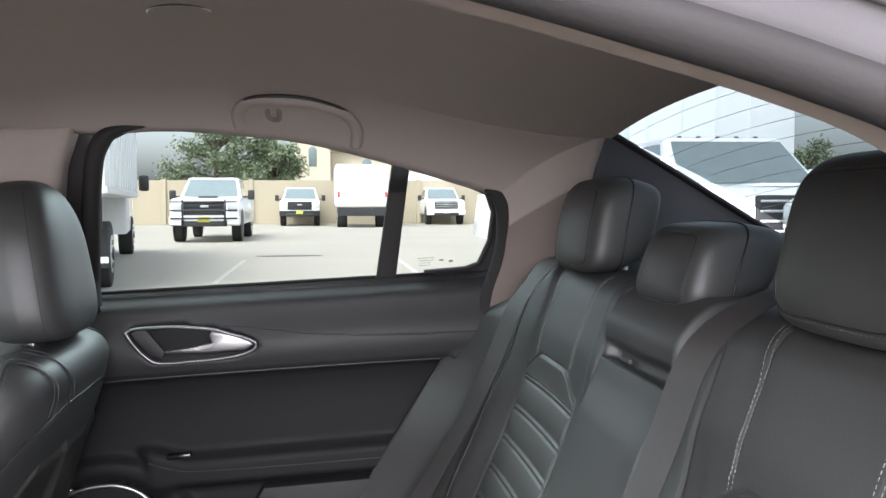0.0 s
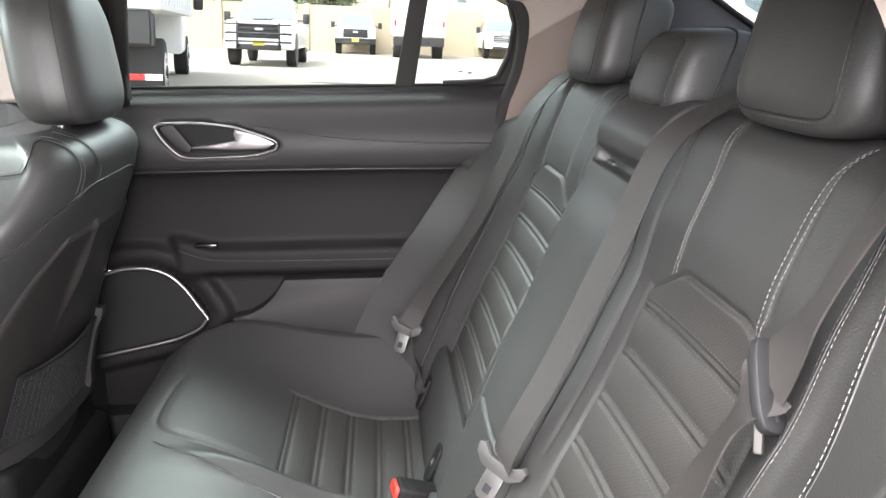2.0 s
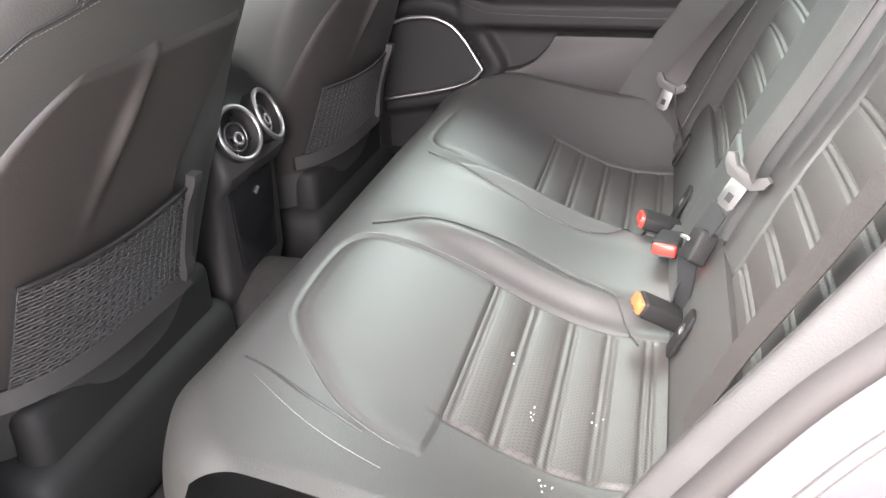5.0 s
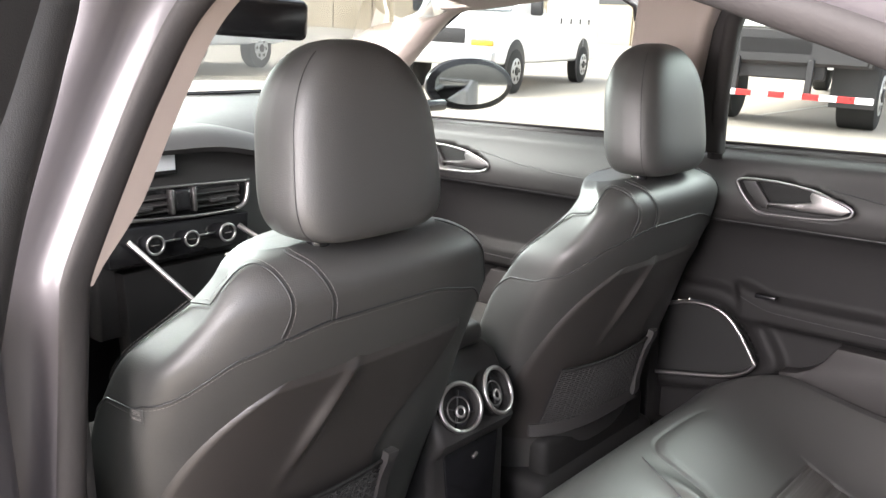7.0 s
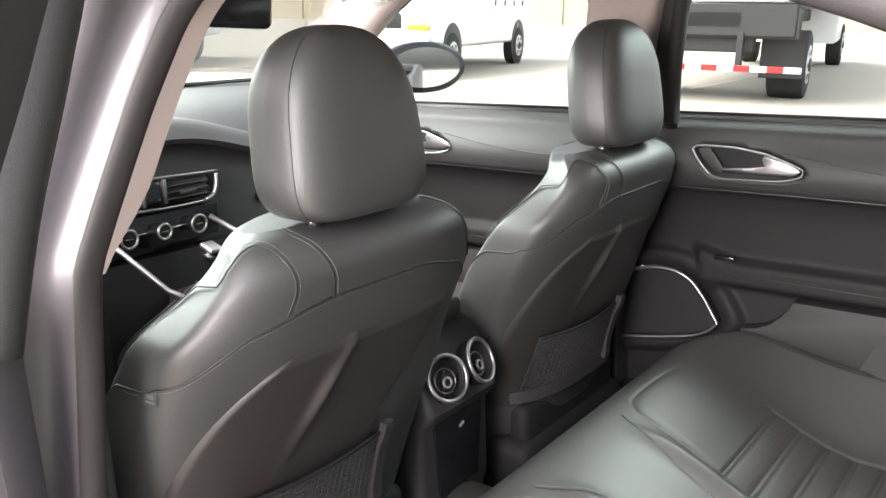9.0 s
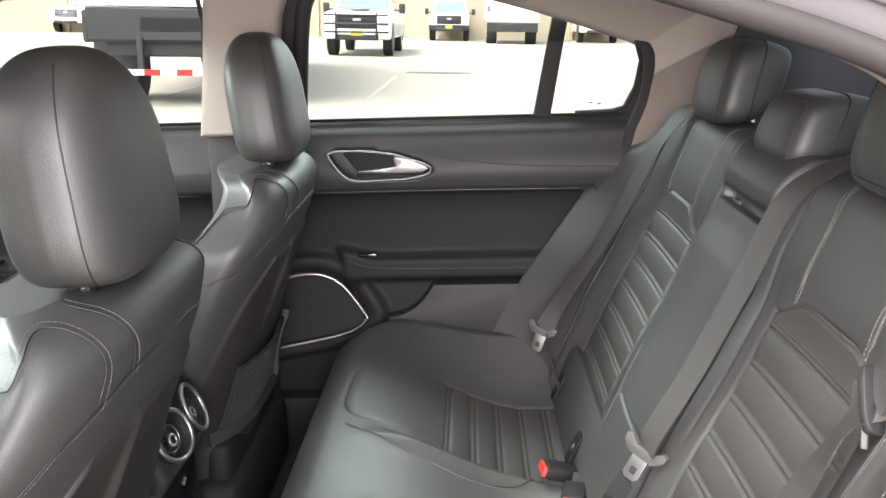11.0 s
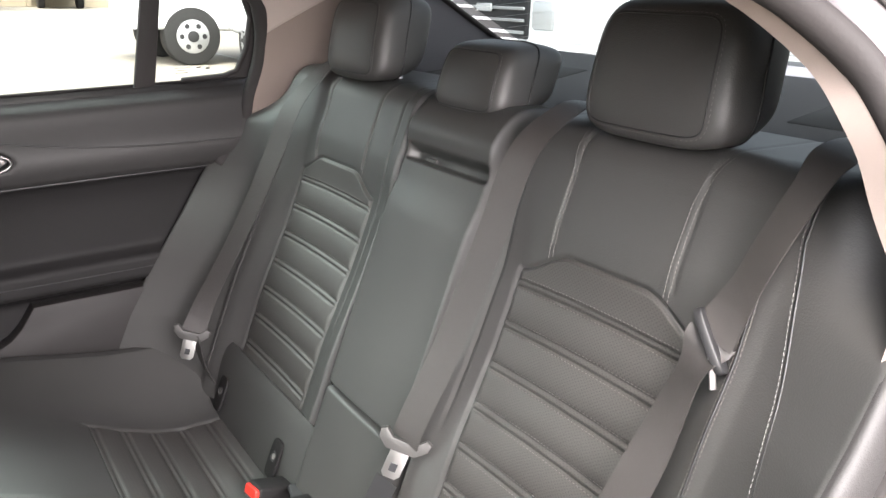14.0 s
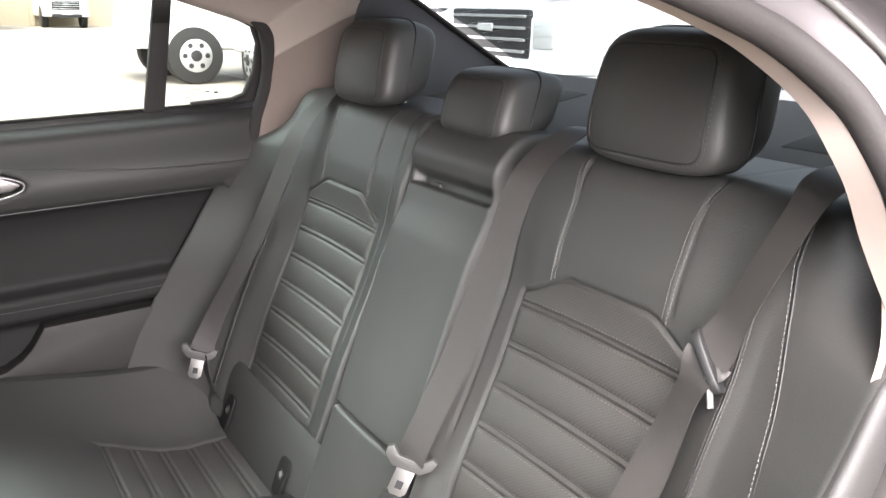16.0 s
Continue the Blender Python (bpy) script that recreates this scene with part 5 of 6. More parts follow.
part("climate_bar", tube([(-0.178, 1.488, 0.808), (-0.128, 1.488, 0.808)], 0.0022, 6), chrome, dash)
part("climate_bar", tube([(-0.094, 1.488, 0.808), (-0.040, 1.488, 0.808)], 0.0022, 6), chrome, dash)
part("lower_console", slab([(-0.25, 0.40), (0.10, 0.40), (0.09, 0.75), (-0.26, 0.75)], "y", 1.50, 1.56, 0.01), plastic_low, dash)
pv = part("side_vent", ring(0.042, 0.007, (0.46, 1.500, 0.995), (0.15, 1, 0)), chrome, dash, "satin chrome round vent")
part("vent_cup", join(disc(0.040, 0.02, (0.46, 1.515, 0.995), "y"), disc(0.052, 0.10, (0.462, 1.570, 0.995), "y")), gloss_black, pv)
part("vent_hub", ring(0.010, 0.004, (0.46, 1.494, 0.995)), chrome, pv)
for a in (0.0, 1.57):
    part("vent_blade", rbox(0.07, 0.005, 0.005, 0.001, 1, (0.46, 1.502, 0.995), Euler((0, a, 0))), plastic, pv)
part("glovebox_trim", rbox(0.40, 0.02, 0.022, 0.006, 2, (0.40, 1.535, 0.825)), gloss_black, dash)

mirror = thing("rear_view_mirror", "black interior rear view mirror under the roof", "mirror")
part("housing", rbox(0.205, 0.035, 0.078, 0.026, 5, (-0.066, 1.25, 1.272), Euler((0.05, 0.05, -0.1))), gloss_black, mirror)
part("stem", tube([(-0.065, 1.27, 1.27), (-0.03, 1.30, 1.31)], 0.012, 10), gloss_black, mirror)

side_mirror = thing("door_mirror", "dark grey oval door mirror outside the front window", "mirror", kind="")


def mirror_shell(u, v):
    th, ph = 2 * math.pi * u, (v - 0.5) * math.pi
    c = Vector((1.025, 1.60, 1.100))
    return c + Vector((0.150 * sp(math.cos(ph), 0.8) * math.cos(th), 0.05 + 0.075 * (sp(math.cos(ph), 0.8) * math.sin(th) if math.sin(th) > 0 else 0.0), 0.082 * math.sin(ph)))


turn = Matrix.Translation((1.027, 1.64, 1.10)) @ Matrix.Rotation(radians(-27), 4, "Z") @ Matrix.Translation((-1.027, -1.64, -1.10))
part("housing", surf(mirror_shell, 40, 20), paint, side_mirror, "dark grey mirror housing")
part("bezel", from_bm(slab([(1.025 + 0.150 * math.cos(a), 1.100 + 0.082 * math.sin(a)) for a in span(0, 2 * math.pi * 39 / 40, 39)], "y", 1.640, 1.652, 0.004), True), gloss_black, side_mirror)
part("mirror_glass", from_bm(slab([(1.027 + 0.126 * math.cos(a), 1.100 + 0.064 * math.sin(a)) for a in span(0, 2 * math.pi * 39 / 40, 39)], "y", 1.634, 1.639), False), mirror_mat, side_mirror, "clear mirror glass")
for ob in side_mirror.children:
    ob.data.transform(turn)
part("arm", rbox(0.16, 0.05, 0.035, 0.012, 3, (0.84, 1.665, 1.04)), gloss_black, side_mirror)

# ---- roof fittings ----
grab = thing("grab_handle", "taupe folded roof grab handle above the window", "grab handle")


def on_rail(y, v, off):
    """A point just under the far roof trim."""
    u = min((abs(far_rail(k / 200, v).y - y), k / 200) for k in range(201))[1]
    p, q, w = far_rail(u, v), far_rail(min(1.0, u + 0.01), v), far_rail(u, min(1.0, v + 0.02))
    n = (q - p).cross(w - p).normalized()
    return p + n * (off if n.z < 0 else -off)


bow_pts = lerp_curve([on_rail(y, v, o) for y, v, o in ((0.350, 0.10, 0.004), (0.352, 0.34, 0.008), (0.338, 0.56, 0.012), (0.300, 0.66, 0.014), (0.248, 0.69, 0.014), (0.198, 0.66, 0.014), (0.160, 0.56, 0.012), (0.146, 0.34, 0.008), (0.146, 0.10, 0.004))], 50)
part("bow", tube(bow_pts, 0.0115, 12, flat=0.7), headliner, grab)
# thin dark tube that draws the shade above the bow
part("bow_shade", tube([p + (on_rail(p.y, 0.95, 0.0) - p).normalized() * 0.011 for p in bow_pts[8:-8]], 0.0035, 8), leather_dark, grab, "dark strip drawn as the shade behind the handle")
part("hook", tube(lerp_curve([on_rail(y, v, o) for y, v, o in ((0.300, 0.44, 0.0), (0.300, 0.34, 0.012), (0.280, 0.32, 0.014), (0.276, 0.44, 0.002))], 12), 0.004, 8), pillar_trim, grab, "small coat hook")
lamp = thing("roof_lamp", "small roof reading lamp with chrome edge", "roof lamp")
part("lens", rbox(0.085, 0.05, 0.012, 0.005, 3, (0.12, 0.375, 1.424)), lamp_lens, lamp)
part("bezel", ring(0.038, 0.005, (0.12, 0.375, 1.420), (0, 0, 1), flat=0.8), gloss_black, lamp)


# ---- near door opening of the body ----
OPENING = [(0.70, 0.34), (0.708, 0.55), (0.710, 0.80), (0.712, 0.96), (0.706, 1.07), (0.692, 1.18), (0.662, 1.258), (0.575, 1.312), (0.40, 1.318), (0.24, 1.290), (0.14, 1.265), (0.06, 1.240), (-0.01, 1.216), (-0.06, 1.192), (-0.098, 1.152), (-0.105, 1.105), (-0.122, 1.03), (-0.122, 0.94), (-0.098, 0.864), (-0.053, 0.804), (-0.008, 0.752), (0.036, 0.698), (0.091, 0.612), (0.140, 0.53), (0.195, 0.45), (0.265, 0.37), (0.36, 0.335), (0.52, 0.33)]
loop_pts = lerp_curve([(0, y, z) for y, z in OPENING + OPENING[:1]], 181)[:-1]


def rim_x(z, y=0.0):
    a = 0.24 * max(0.0, z - 0.98) + 0.055 * sstep(z, 1.08, 1.22)
    b = 0.012 + 0.46 * max(0.0, z - 0.98) - 0.12 * max(0.0, 0.98 - z)
    return -(0.705 - a - (b - a) * sstep(y, 0.40, 0.62))


def outward(i):
    a, b = loop_pts[i - 1], loop_pts[(i + 1) % 180]
    t = (b - a).normalized()
    return Vector((0, -t.z, t.y)) * -1.0 if (Vector((0, -t.z, t.y)) * -1.0).dot(loop_pts[i] - Vector((0, 0.3, 0.8))) > 0 else Vector((0, -t.z, t.y))


def rim(off, dx):
    return [Vector((rim_x(p.z, p.y) + dx, 0, 0)) + p + outward(i) * off for i, p in enumerate(loop_pts)]


def taper(p):
    """The pale trim runs out to a point at its foot."""
    return 0.002 + 0.029 * (sstep(p.z, 0.93, 1.06) if p.y < 0.45 else sstep(p.z, 0.95, 1.07))


def band(a, b):
    n = len(a)
    return from_faces(a + b, [(i, (i + 1) % n, n + (i + 1) % n, n + i) for i in range(n)])


R1, R2, R3, R4, R5 = rim(0.0, 0.002), rim(0.018, -0.022), rim(0.046, -0.035), rim(0.062, -0.075), rim(0.105, -0.095)
RM = [p.lerp(q, 0.5) for p, q in zip(R1, R2)]
R0 = [Vector((rim_x(p.z, p.y) + taper(p), 0, 0)) + p for p in loop_pts]
hi = [i for i in range(180) if loop_pts[i].z > (0.905 if loop_pts[i].y < 0.45 else 0.965)]


def strip(idx, a, b):
    run = set(idx)
    keep = [i for i in range(180) if i in run and (i + 1) % 180 in run]
    return from_faces(a + b, [(i, (i + 1) % 180, 180 + (i + 1) % 180, 180 + i) for i in keep])


part("opening_trim", thick(strip(hi, R0, R1), 0.004), opening_mat, shell, "pale trim round the door opening")
part("seal_lip", tube([p.lerp(q, 0.86) for p, q, c in zip(R2, R3, loop_pts) if c.y < 0.44], 0.0042, 8), grey_plastic, shell, "grey seal lip")
part("opening_seal", tube([p.lerp(q, 0.5) for p, q in zip(R1, R2)], 0.0155, 12, True, flat=0.75), rubber, shell, "black rubber door seal")
R6 = [Vector((rim_x(p.z, p.y) - (0.06 if p.z > 1.1 else 0.13), 0, 0)) + p + outward(i) * (0.17 if p.y > 0.4 else (0.15 if p.z > 1.05 or p.y > 0.2 else 0.40)) for i, p in enumerate(loop_pts)]
rows = [lerp_curve(c, 22) for c in zip(RM, R2, R3, R4, R5, R6)]
part("opening_flange", from_faces([p for row in rows for p in row], [(i * 22 + j, i * 22 + j + 1, ((i + 1) % 180) * 22 + j + 1, ((i + 1) % 180) * 22 + j) for i in range(180) for j in range(21)]), paint, shell, "dark grey metallic door opening and body side")
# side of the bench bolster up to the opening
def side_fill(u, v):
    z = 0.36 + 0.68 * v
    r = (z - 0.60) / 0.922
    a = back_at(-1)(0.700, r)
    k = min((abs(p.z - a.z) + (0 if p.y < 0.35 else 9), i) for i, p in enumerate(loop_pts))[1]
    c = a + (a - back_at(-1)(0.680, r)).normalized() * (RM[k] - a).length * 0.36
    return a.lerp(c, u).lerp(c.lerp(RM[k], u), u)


# darker than the bench leather, to hold down the door lamp's light here
part("bolster_side", surf(side_fill, 10, 60), plastic, bench, "smooth bolster side, darkened against the door lamp")

# the open rear door, hinged at the centre pillar
odoor = thing("door_open", "open rear car door with black trim and dark paint", "car door", kind="structure", at=(-0.80, 0.775, 0))
odoor.rotation_euler = (0, 0, radians(-72))
part("outer_skin", slab([(-0.02, 0.30), (-0.80, 0.36), (-0.92, 0.60), (-0.98, 0.96), (-0.02, 0.98)], "x", -0.075, -0.06, 0.006), paint, odoor)
part("inner_trim", slab([(-0.06, 0.33), (-0.76, 0.39), (-0.87, 0.60), (-0.93, 0.96), (-0.06, 0.985)], "x", -0.06, 0.045, 0.02, 3), plastic, odoor)
fr = lerp_curve([(0.058, -0.045, 0.93), (0.075, -0.015, 1.06), (0.095, 0.030, 1.20), (0.112, 0.045, 1.295), (0.13, -0.04, 1.335), (0.125, -0.36, 1.31), (0.11, -0.56, 1.25), (0.085, -0.80, 1.16), (0.045, -0.93, 0.97)], 60)
part("window_frame", tube(fr, 0.030, 10, flat=1.2), plastic, odoor, "black door window frame")
part("frame_panel", thick(surf(lambda u, v: Vector((0.045 + 0.24 * (0.97 + 0.30 * v - 0.98) + 0.0 * u, -0.030 + 0.075 * v - 0.17 * u, 0.95 + 0.34 * v)), 6, 10), 0.02), plastic, odoor, "black panel behind the door glass")
part("hinge_edge", slab([(-0.07, 0.98), (0.06, 0.98), (0.075, 0.34), (-0.06, 0.32)], "y", -0.055, 0.0, 0.012), paint, odoor, "dark painted hinge edge of the door")
part("window_bar", tube([(0.05, -0.66, 0.96), (0.10, -0.70, 1.20)], 0.014, 8), rubber, odoor)
pane = bmesh.new()
pane.faces.new([pane.verts.new(p) for p in fr])
bmesh.ops.triangulate(pane, faces=pane.faces[:])
part("window_pane", pane, tint, odoor).visible_shadow = False
part("door_latch", rbox(0.03, 0.02, 0.08, 0.006, 2, (0.0, -0.03, 0.75)), vehicle_black, odoor)

# everything of the car so far leans with it
for ob in [o for o in scene.objects if o.parent is None and o.type in {"EMPTY", "MESH", "FONT"} and o is not ground]:
    ob.matrix_basis = TILT @ ob.matrix_basis


# ---- outside ----
wall = thing("boundary_wall", "long cream precast concrete boundary wall", "wall", kind="structure")
for i in range(34):
    part("wall_panel", rbox(0.14, 4.55, 2.4, 0.01, 1, (46.2, -76.5 + 4.6 * i, 1.2)), fence_mat, wall)
    part("wall_post", rbox(0.26, 0.26, 2.46, 0.02, 1, (46.15, -78.8 + 4.6 * i, 1.23)), fence_mat, wall)


def wheel(parent, x, y, r=0.42, w=0.27):
    ty = part("tyre", disc(r, w, (x, y, r), "y", 30, 0.04), tyre_mat, parent)
    sgn = 1 if y > 0 else -1
    part("rim", disc(r * 0.58, 0.03, (x, y + sgn * (w / 2 - 0.005), r), "y", 24, 0.008), rim_mat, ty, "grey wheel rim")
    part("hub", disc(r * 0.20, 0.05, (x, y + sgn * (w / 2 + 0.005), r), "y", 14, 0.008), vehicle_black, ty)
    for k in range(6):
        a = k * math.pi / 3
        part("rim_hole", disc(r * 0.09, 0.012, (x + math.cos(a) * r * 0.40, y + sgn * (w / 2 + 0.008), r + math.sin(a) * r * 0.40), "y", 10, 0), vehicle_black, ty)


def frustum(x0, x1, w0, z0, a0, a1, w1, z1):
    """A cabin's glasshouse: base rectangle and smaller roof."""
    bm = bmesh.new()
    lo = [bm.verts.new(p) for p in ((x0, -w0, z0), (x1, -w0, z0), (x1, w0, z0), (x0, w0, z0))]
    hi = [bm.verts.new(p) for p in ((a0, -w1, z1), (a1, -w1, z1), (a1, w1, z1), (a0, w1, z1))]
    bm.faces.new(lo[::-1])
    bm.faces.new(hi)
    for i in range(4):
        bm.faces.new((lo[i], lo[(i + 1) % 4], hi[(i + 1) % 4], hi[i]))
    bmesh.ops.bevel(bm, geom=bm.edges[:], offset=0.06, segments=3, profile=0.5, affect="EDGES")
    return bm


def quad(points, d):
    """A thin pane through four points, with thickness d along its normal."""
    p = [Vector(q) for q in points]
    n = (p[1] - p[0]).cross(p[2] - p[0]).normalized() * d
    return thick_quad(p, n)


def thick_quad(p, n):
    bm = bmesh.new()
    a, b = [bm.verts.new(q) for q in p], [bm.verts.new(q + n) for q in p]
    bm.faces.new(a)
    bm.faces.new(b[::-1])
    for i in range(4):
        bm.faces.new((a[i], a[(i + 1) % 4], b[(i + 1) % 4], b[i]))
    return bm


def pickup(x, y, heading, label, guard=False, bed=True, plate=True, arches=True, dark=False):
    t = thing("pickup_truck", label, "pickup truck", "parked work vehicles", at=(x, y, 0))
    t.rotation_euler = (0, 0, radians(heading))
    t.scale = (1, 1, 1)
    part("body", slab([(-2.85 if bed else -0.75, 0.55), (-2.85 if bed else -0.75, 1.30), (-0.75, 1.32), (1.30, 1.36), (2.60, 1.30), (2.85, 1.15), (2.86, 0.62), (2.4, 0.50), (-2.4 if bed else -0.7, 0.50)], "y", -0.99, 0.99, 0.07, 3), white_paint, t, "white painted body")
    cab = part("cab", frustum(-0.85, 1.45, 0.95, 1.30, -0.70, 0.62, 0.76, 1.97), white_paint, t)
    part("windscreen", quad([(1.385, -0.82, 1.38), (1.385, 0.82, 1.38), (0.74, 0.70, 1.90), (0.74, -0.70, 1.90)], 0.012), vehicle_glass, cab, "dark windscreen")
    for s in (-1, 1):
        part("side_window", quad([(-0.60, s * 0.945, 1.36), (1.10, s * 0.945, 1.36), (0.62, s * 0.80, 1.88), (-0.52, s * 0.80, 1.88)][::s], 0.012), vehicle_glass, cab)
        part("door_mirror", join(rbox(0.10, 0.20, 0.30, 0.04, 2, (1.05, s * 1.20, 1.42)), rbox(0.05, 0.22, 0.05, 0.01, 1, (1.05, s * 1.05, 1.36))), vehicle_black, t, "black towing mirror")
        part("headlight", rbox(0.06, 0.28, 0.24, 0.03, 2, (2.85, s * 0.80, 1.02)), lamp_lens, t, "clear stacked headlight")
        part("tow_hook", rbox(0.05, 0.10, 0.05, 0.01, 1, (2.90, s * 0.42, 0.52)), vehicle_black, t)
        wheel(t, 1.90, s * 0.84)
        wheel(t, -1.75 if bed else -1.9, s * 0.84)
        if arches:
            part("wheel_arch", disc(0.50, 0.02, (1.90, s * 0.985, 0.50), "y", 24, 0.004), vehicle_black, t)
    part("grille", rbox(0.06, 1.22, 0.42, 0.03, 2, (2.85, 0, 1.02)), vehicle_black, t, "black grille")
    for k in range(4):
        part("grille_bar", rbox(0.03, 1.14, 0.025, 0.005, 1, (2.885, 0, 0.87 + 0.10 * k)), vehicle_black if guard or dark else rim_mat, t)
    part("badge", rbox(0.02, 0.24, 0.07, 0.01, 1, (2.91, 0, 1.07)), lamp_lens, t, "plain bow-shaped badge")
    part("bumper", slab([(2.78, 0.50), (2.98, 0.54), (3.0, 0.74), (2.80, 0.80)], "y", -1.0, 1.0, 0.03, 2), vehicle_black if dark else white_paint, t)
    part("bumper_intake", rbox(0.06, 1.30, 0.16, 0.02, 2, (2.98, 0, 0.56)), vehicle_black, t)
    if plate:
        part("plate", rbox(0.02, 0.34, 0.16, 0.005, 1, (3.015, 0, 0.69)), plate_mat if guard or dark else white_panel, t, "plain front plate")
    part("bonnet_scoop", rbox(0.5, 0.55, 0.04, 0.015, 2, (2.0, 0, 1.345)), vehicle_black if guard else white_paint, t)
    for k in range(0 if guard or not bed else 5):
        part("roof_marker", rbox(0.05, 0.05, 0.022, 0.008, 1, (0.50, -0.5 + 0.25 * k, 1.982)), vehicle_black, t, "dark roof marker lamp")
    if guard:
        for z in (0.72, 0.95, 1.20):
            part("guard_bar", tube([(3.02, -0.95, z), (3.06, -0.6, z), (3.06, 0.6, z), (3.02, 0.95, z)], 0.025, 8), vehicle_black, t, "black bull bar tube")
        for y0 in (-0.60, 0.60):
            part("guard_post", tube([(3.05, y0, 0.55), (3.05, y0, 1.28)], 0.03, 8), vehicle_black, t)
    if not bed:
        part("chassis", rbox(3.4, 0.8, 0.16, 0.02, 1, (-2.2, 0, 0.62)), vehicle_black, t, "bare black chassis rails")
    return t


def box_truck(x, y, heading, label, length=6.0, height=3.3, cab=True, floor=1.05):
    t = thing("box_truck", label, "box truck", "parked work vehicles", at=(x, y, 0))
    t.rotation_euler = (0, 0, radians(heading))
    b = part("cargo_box", rbox(length, 2.40, height - floor, 0.03, 2, (-length / 2, 0, (height + floor) / 2)), white_panel, t, "white ribbed cargo box")
    for s in (-1, 1):
        for k in range(int(length / 0.6)):
            part("box_rib", rbox(0.04, 0.02, height - floor - 0.2, 0.005, 1, (-0.3 - 0.6 * k, s * 1.208, (height + floor) / 2)), white_panel, b)
        part("tail_light", rbox(0.03, 0.10, 0.26, 0.01, 1, (-length - 0.005, s * 1.10, floor + 0.55)), red_lens, t)
        part("side_rail", rbox(length, 0.03, 0.09, 0.005, 1, (-length / 2, s * 1.21, floor + 0.05)), rim_mat, b)
        wheel(t, -length + 1.3, s * 0.92, 0.46, 0.48)
    part("rear_door", rbox(0.03, 2.1, height - floor - 0.25, 0.01, 1, (-length - 0.012, 0, (height + floor) / 2)), white_panel, b)
    part("door_joint", rbox(0.012, 0.02, height - floor - 0.3, 0.002, 1, (-length - 0.03, 0, (height + floor) / 2)), rim_mat, b)
    part("rear_frame", rbox(0.06, 2.3, 0.40, 0.02, 1, (-length + 0.05, 0, floor - 0.25)), vehicle_black, t, "black rear bumper frame")
    part("chassis", rbox(length, 0.9, 0.22, 0.02, 1, (-length / 2, 0, floor - 0.22)), vehicle_black, t)
    if cab:
        part("cab_body", slab([(0.05, 0.5), (0.05, 2.1), (0.9, 2.15), (1.35, 1.45), (2.1, 1.30), (2.2, 0.55)], "y", -1.0, 1.0, 0.08, 3), white_paint, t, "white cab")
        part("windscreen", quad([(1.32, -0.85, 1.50), (1.32, 0.85, 1.50), (0.95, 0.78, 2.08), (0.95, -0.78, 2.08)], 0.012), vehicle_glass, t)
        for s in (-1, 1):
            part("door_mirror", rbox(0.12, 0.22, 0.36, 0.05, 2, (1.05, s * 1.30, 1.62)), vehicle_black, t)
            part("side_window", rbox(0.75, 0.012, 0.50, 0.05, 2, (0.62, s * 1.0, 1.75)), vehicle_glass, t)
            wheel(t, 1.35, s * 0.88, 0.44, 0.30)
    return t


def van(x, y, heading, label):
    t = thing("utility_van", label, "van", "parked work vehicles", at=(x, y, 0))
    t.rotation_euler = (0, 0, radians(heading))
    body = part("body", slab([(-2.9, 0.45), (-2.9, 2.0), (-2.7, 2.10), (0.75, 2.12), (1.20, 1.98), (1.95, 1.32), (2.85, 1.12), (2.95, 0.90), (2.95, 0.50)], "y", -1.0, 1.0, 0.08, 3), white_paint, t, "white painted van body")
    part("windscreen", quad([(1.93, -0.82, 1.38), (1.93, 0.82, 1.38), (1.28, 0.76, 1.94), (1.28, -0.76, 1.94)], 0.015), vehicle_glass, body)
    for s in (-1, 1):
        part("side_window", rbox(0.75, 0.012, 0.50, 0.06, 2, (0.95, s * 1.0, 1.62)), vehicle_glass, body)
        part("headlight", rbox(0.05, 0.36, 0.14, 0.02, 2, (2.95, s * 0.72, 0.98)), lamp_lens, t)
        part("marker_light", rbox(0.06, 0.40, 0.09, 0.02, 2, (2.95, s * 0.76, 0.85)), amber, t, "amber marker light")
        part("door_mirror", rbox(0.12, 0.22, 0.26, 0.04, 2, (1.55, s * 1.16, 1.45)), vehicle_black, t)
        wheel(t, 2.02, s * 0.90, 0.38, 0.24)
        wheel(t, -1.92, s * 0.90, 0.38, 0.24)
        for wx in (2.02, -1.92):
            part("wheel_arch", disc(0.47, 0.02, (wx, s * 0.992, 0.45), "y", 24, 0.004), vehicle_black, t)
        for k in range(4):
            part("door_latch", rbox(0.05, 0.02, 0.10, 0.005, 1, (-0.3 - 0.62 * k, s * 1.005, 1.25)), vehicle_black, t)
            part("panel_joint", rbox(0.012, 0.012, 1.2, 0.002, 1, (0.0 - 0.62 * k, s * 1.0, 1.25)), rim_mat, body)
    part("bumper", rbox(0.22, 2.0, 0.24, 0.05, 2, (2.98, 0, 0.60)), rim_mat, t, "grey steel bumper")
    part("grille", rbox(0.05, 0.90, 0.24, 0.02, 2, (2.955, 0, 0.95)), vehicle_black, t)
    return t


